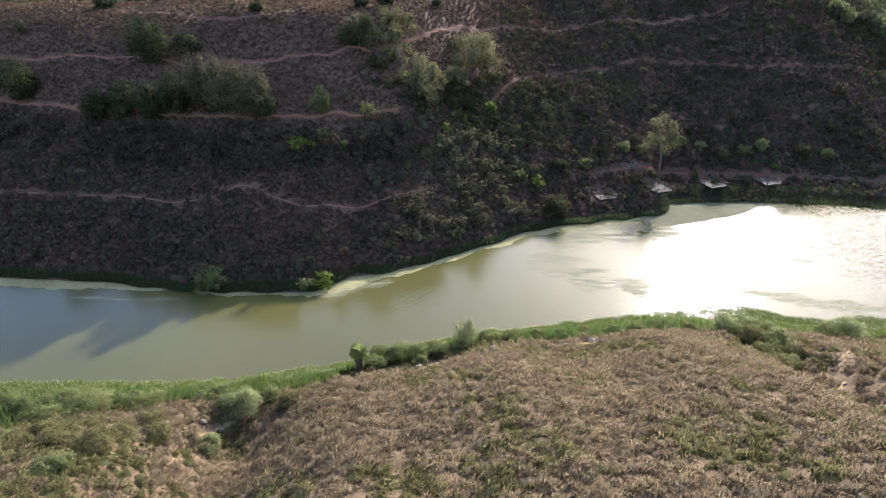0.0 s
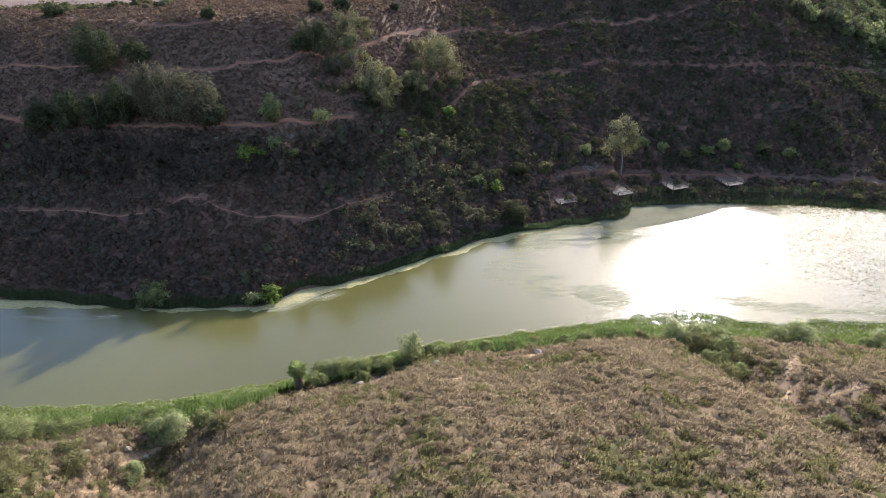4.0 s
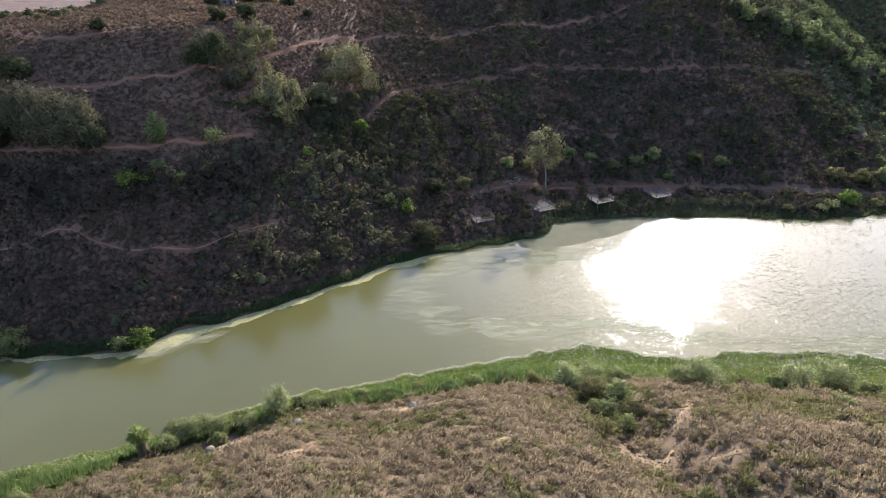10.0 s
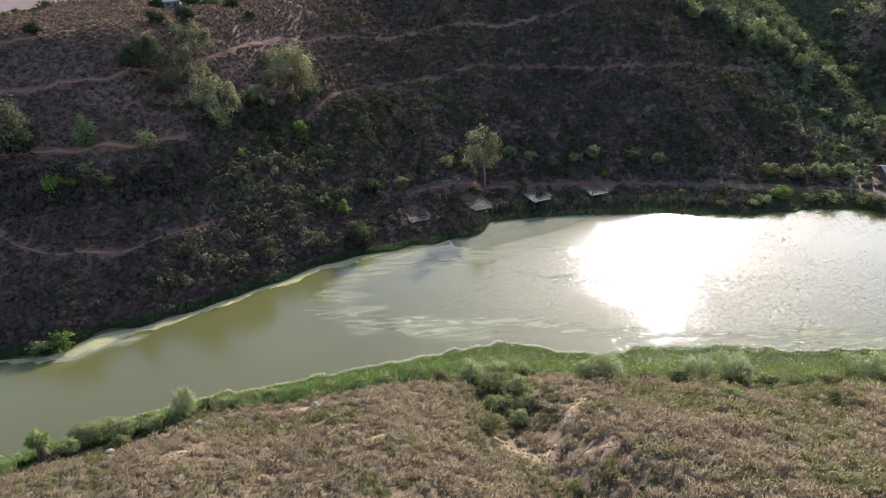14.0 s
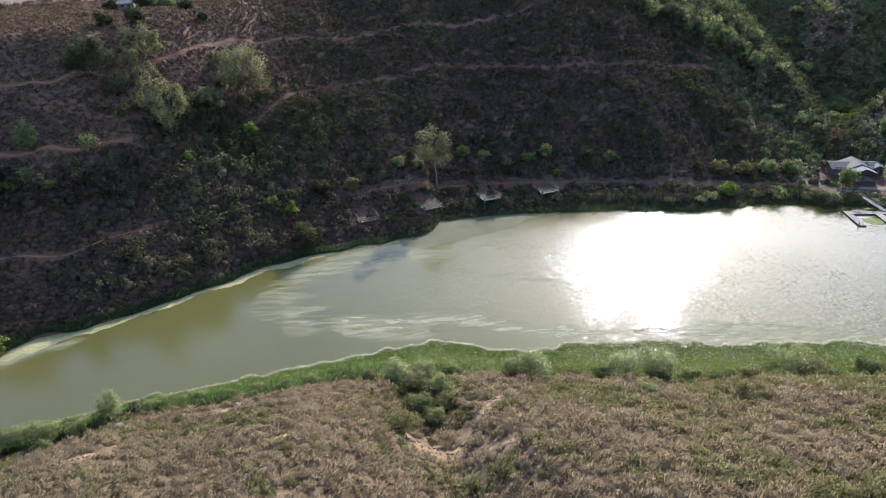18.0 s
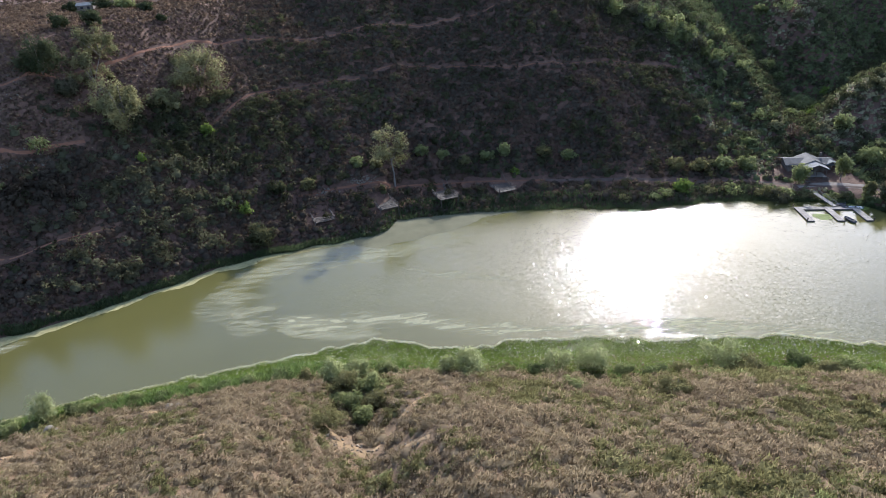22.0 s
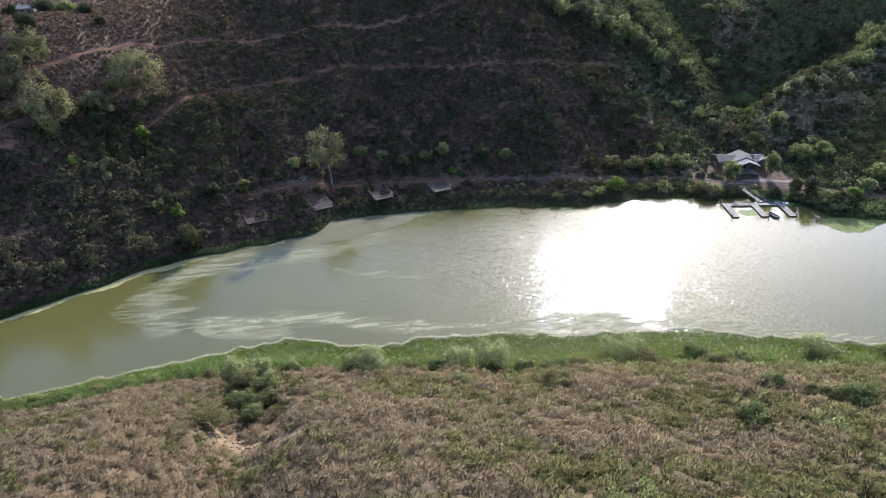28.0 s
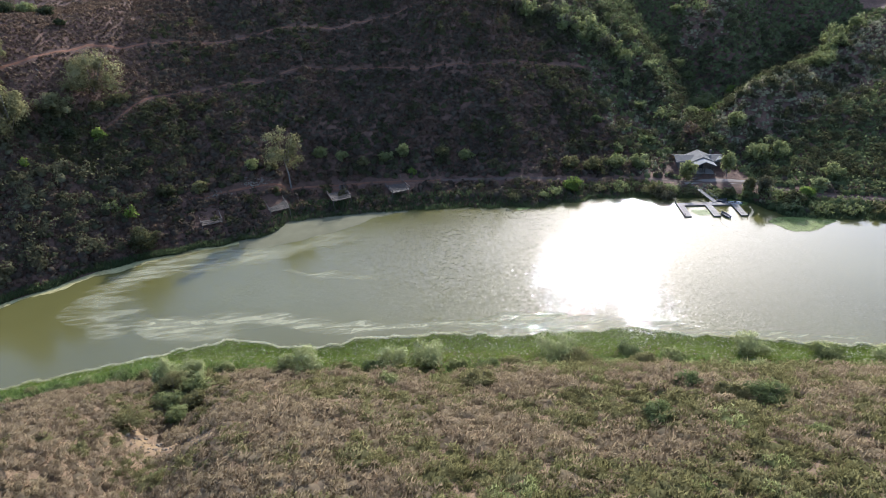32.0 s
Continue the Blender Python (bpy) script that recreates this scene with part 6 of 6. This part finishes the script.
def boat_dock():
    root = tagged(new("boat_dock"), "grey boarded floating dock with three fingers on the lake", "dock")
    dock_piece("walkway", -9.4, -1.0, 9.4, 1.0, root, True)
    for x in (-8.4, 0.2, 8.4):
        dock_piece("finger", x - 1.0, -9.6, x + 1.0, -1.02, root, False)
    for x, y in ((-9.5, -9.4), (1.35, -9.4), (9.5, -9.4), (-9.6, 1.1), (9.6, 1.1)):
        beam("pile", (x, y, -2), (x, y, 1.3), 0.22, POST, root)
    root.matrix_world = pose(193.2, 166.2, 0, 0, 0, -11) @ Matrix.Scale(0.92, 4)
    ramp = tagged(new("dock_ramp"), "pale concrete and metal ramp from the bank down to the dock", "ramp")
    beam("ramp_deck", (0, 0, 0.5), (-2.2, 7.0, 1.9), 1.3, DECK, ramp, 0.14)
    for side in (-0.72, 0.72):
        beam("handrail", (side, 0, 1.5), (-2.2 + side, 7.0, 2.9), 0.09, SHEET, ramp)
        for n in range(5):
            q = n / 4
            beam("rail_post", (side - 2.2 * q, 7.0 * q, 0.5 + 1.4 * q), (side - 2.2 * q, 7.0 * q, 1.5 + 1.4 * q), 0.07, SHEET, ramp)
    ramp.matrix_world = pose(196, 166.6, 0, 0, 0, -5)


def boat(x, y, turn, hull, label):
    root = tagged(new("rowing_boat"), label, "boat", "boats at the dock")
    bm = bmesh.new()
    rings = []
    for i in range(9):
        u = i / 8
        half = 0.72 * min(1, 2.4 * u + 0.55) * (1 - max(0, u - 0.55) ** 2 * 4.6)
        half = max(half, 0.04)
        yy, lift = -1.9 + 3.8 * u, 0.25 * max(0, u - 0.5)
        rings.append([bm.verts.new(p) for p in ((-half, yy, 0.45 + lift), (-half * 0.75, yy, 0.0), (0, yy, -0.1 + lift), (half * 0.75, yy, 0.0), (half, yy, 0.45 + lift), (half * 0.86, yy, 0.44 + lift), (half * 0.6, yy, 0.12), (-half * 0.6, yy, 0.12), (-half * 0.86, yy, 0.44 + lift))])
    for a, b in zip(rings[:-1], rings[1:]):
        for j in range(9):
            bm.faces.new((a[j], a[(j + 1) % 9], b[(j + 1) % 9], b[j]))
    bm.faces.new(rings[0])
    bm.faces.new(rings[-1][::-1])
    part("hull", bm, hull, root)
    for yy in (-1.1, 0.1, 1.0):
        part("seat", box((1.1 if yy < 1 else 0.7, 0.3, 0.05), (0, yy, 0.34)), PLANK, root)
    part("outboard_motor", box((0.3, 0.35, 0.75), (0, -2.0, 0.35), bevel=0.08), DARKHULL, root)
    root.matrix_world = pose(x, y, 0.02, 0, 0, turn)
    return root


boat_dock()
boat(194.4, 157.8, 8, DARKHULL, "small dark boat with an outboard motor at the middle dock finger")
for n, (x, y, turn) in enumerate(((199.5, 165.6, 80), (201.2, 164.9, 76), (198.2, 167.6, 100))):
    boat(x, y, turn, (DARKHULL, HULL, DARKHULL)[n], "small rowing boat tied up behind the dock")


# ---- lily pads ----
def lily_pads(x, y, wide, deep, count, seed):
    rng = np.random.RandomState(seed)
    a, r = rng.uniform(0, 6.28, count), np.sqrt(rng.uniform(0, 1, count))
    r = r * (1 + 0.18 * np.sin(3 * a + 1))
    px, py = x + np.cos(a) * r * wide / 2, y + np.sin(a) * r * deep / 2
    s = rng.uniform(0.12, 0.3, count)
    t = np.arange(6) * math.pi / 3
    z = rng.uniform(0.015, 0.05, count)
    rim = np.stack([px[:, None] + np.cos(t) * s[:, None], py[:, None] + np.sin(t) * s[:, None], z[:, None] + 0.02 * rng.normal(0, 1, (count, 6))], -1)
    v = rim.reshape(-1, 3)
    i = np.arange(count)[:, None] * 6
    f = np.concatenate([i + (0, 1, 2), i + (0, 2, 3), i + (0, 3, 4), i + (0, 4, 5)])
    stuff("lily_pads", "raft of bright green water-lily pads", "water plants", (v, f, np.repeat(rng.uniform(0, 1, count), 6)), PAD)


lily_pads(211.5, 148.5, 17, 9, 2600, 81)
lily_pads(189.5, 161.5, 6, 4, 500, 82)
lily_pads(203.5, 166, 6, 5, 500, 83)
lily_pads(140, 176.5, 4, 2, 200, 84)


# ---- boathouse ----
def gable(name, label, cx, cy, wide, deep, eave, ridge, along_x, material, parent, over=0.7):
    """A gabled roof of two slabs with some thickness."""
    roof = new(name)
    roof.parent = parent
    tagged(roof, label)
    w, d = wide / 2 + over, deep / 2 + over
    for s in (-1, 1):
        bm = bmesh.new()
        if along_x:
            low, high = [(-w, s * d, eave), (w, s * d, eave)], [(w, 0, ridge), (-w, 0, ridge)]
        else:
            low, high = [(s * w, -d, eave), (s * w, d, eave)], [(0, d, ridge), (0, -d, ridge)]
        top = [bm.verts.new((cx + p[0], cy + p[1], p[2])) for p in low + high]
        under = [bm.verts.new((cx + p[0], cy + p[1], p[2] - 0.18)) for p in low + high]
        bm.faces.new(top)
        bm.faces.new(under[::-1])
        for j in range(4):
            bm.faces.new((top[j], under[j], under[(j + 1) % 4], top[(j + 1) % 4]))
        bmesh.ops.recalc_face_normals(bm, faces=bm.faces[:])
        part("roof_slope", bm, material, roof)
    return roof


def boathouse():
    root = tagged(new("boathouse"), "low lakeside boathouse with grey roofs and a pale front gable", "house")
    part("wall", box((16, 8, 3.4), (0, 3, 1.7), bevel=0.03), WALLING, root, "dark brown board siding")
    gable("main_roof", "grey shingle gable roof", 0, 3, 17, 8, 3.0, 4.5, True, ROOFING, root, 0.9)
    gable("centre_roof", "grey shingle roof over the middle hall", 0.8, 2.4, 8.5, 9.0, 3.3, 5.3, False, ROOFING, root, 0.5)
    gable("porch_roof", "pale metal gable roof over the porch", 0.8, -3.6, 7.4, 6.4, 3.2, 4.9, False, SHEET, root, 0.6)
    gable("side_roof", "pale metal roof over the side wing", 8.2, 1.5, 4.5, 5.0, 3.0, 4.3, False, SHEET, root, 0.4)
    for x in (-2.7, 0.8, 4.3):
        for y in (-6.5, -3.6):
            beam("porch_post", (x, y, -0.2), (x, y, 3.3), 0.22, POST, root)
    part("porch_floor", box((7.6, 6.4, 0.3), (0.8, -3.8, -0.02)), DECK, root)
    for x in (-6, -3.8, 6):
        frame_ob = part("window", box((1.5, 0.1, 1.2), (x, -1.03, 1.9)), POST, root)
        part("pane", box((1.3, 0.06, 1.0), (x, -1.07, 1.9)), GLASS, frame_ob)
    part("door", box((1.8, 0.1, 2.2), (0.8, -1.04, 1.2)), GLASS, root, "dark wide doorway")
    part("chimney", box((0.7, 0.7, 1.6), (5.0, 3.5, 5.6), bevel=0.03), POST, root)
    root.matrix_world = pose(202.4, 189.8, z_at(203, 187) + 0.1, 0, 0, -14) @ Matrix.Scale(0.8, 4)


boathouse()


def picnic_table(x, y, turn):
    root = tagged(new("picnic_table"), "small wooden picnic table in front of the boathouse", "table", "picnic tables by the boathouse")
    part("tabletop", box((1.9, 0.8, 0.06), (0, 0, 0.74), bevel=0.01), PLANK, root)
    for side in (-0.7, 0.7):
        part("bench", box((1.9, 0.28, 0.05), (0, side, 0.44), bevel=0.01), PLANK, root)
        beam("leg", (side, -0.75, 0.0), (side, 0.3, 0.74), 0.09, POST, root)
        beam("leg", (side, 0.75, 0.0), (side, -0.3, 0.74), 0.09, POST, root)
    root.matrix_world = pose(x, y, z_at(x, y) + 0.05, 0, 0, turn)


for x, y, turn in ((199.0, 183.0, 10), (203.2, 182.0, -20), (196.8, 181.0, 35)):
    picnic_table(x, y, turn)


# ---- hilltop buildings ----
def shed(x, y, wide, deep, high, turn, wall, roof, label, category):
    root = tagged(new(category.replace(" ", "_")), label, category)
    part("wall", box((wide, deep, high + 0.6), (0, 0, high / 2 - 0.3), bevel=0.03), wall, root)
    gable("roof", "", 0, 0, wide, deep, high, high + deep * 0.22, True, roof, root, 0.3)
    part("door", box((0.9, 0.08, 1.9), (wide * 0.2, -deep / 2 - 0.03, 0.95)), GLASS, root)
    frame_ob = part("window", box((1.1, 0.08, 0.9), (-wide * 0.2, -deep / 2 - 0.03, 1.5)), POST, root)
    part("pane", box((0.95, 0.05, 0.75), (-wide * 0.2, -deep / 2 - 0.07, 1.5)), GLASS, frame_ob)
    root.matrix_world = pose(x, y, z_at(x, y) + 0.1, 0, 0, turn)


shed(-38, 270, 5.5, 4, 2.4, 8, WALLING, SHEET, "small dark hilltop hut with a pale roof", "hut")
for n in range(5):
    shed(-238 + n * 7, 452 - n * 9, 30, 7, 2.8, 30, PALE, PALE, "long pale greenhouse on the plain beyond the ridge", "greenhouse")

# ---- woodland on the eastern spur ----
spur_rng = np.random.RandomState(31)
spur = np.array(((150, 300), (165, 293), (178, 287), (190, 279), (198, 266), (203, 254)), float)
for n in range(30):
    u = spur_rng.uniform(0, 5)
    i = min(int(u), 4)
    x, y = spur[i] * (1 - u + i) + spur[i + 1] * (u - i) + spur_rng.normal(0, 4.5, 2)
    high = spur_rng.uniform(6, 11)
    tree("tree", "leafy green tree in the woodland along the spur", x, y, high, high * spur_rng.uniform(0.8, 1.15), (GREEN, SYCAMORE, GREEN)[n % 3], trunk=0.025 * high, leaves=700, size=0.42, seed=300 + n, bare=0.08, lobes=16)["group"] = "woodland on the spur"
for n, (x, y, high) in enumerate(((294, 258, 9), (289, 247, 8), (300, 266, 10), (283, 245, 6), (306, 262, 9), (252, 299, 8), (246, 303, 7))):
    tree("tree", "green tree on the ridge above the ravine", x, y, high, high * 1.1, GREEN, trunk=0.025 * high, leaves=700, size=0.42, seed=340 + n, bare=0.08, lobes=16)
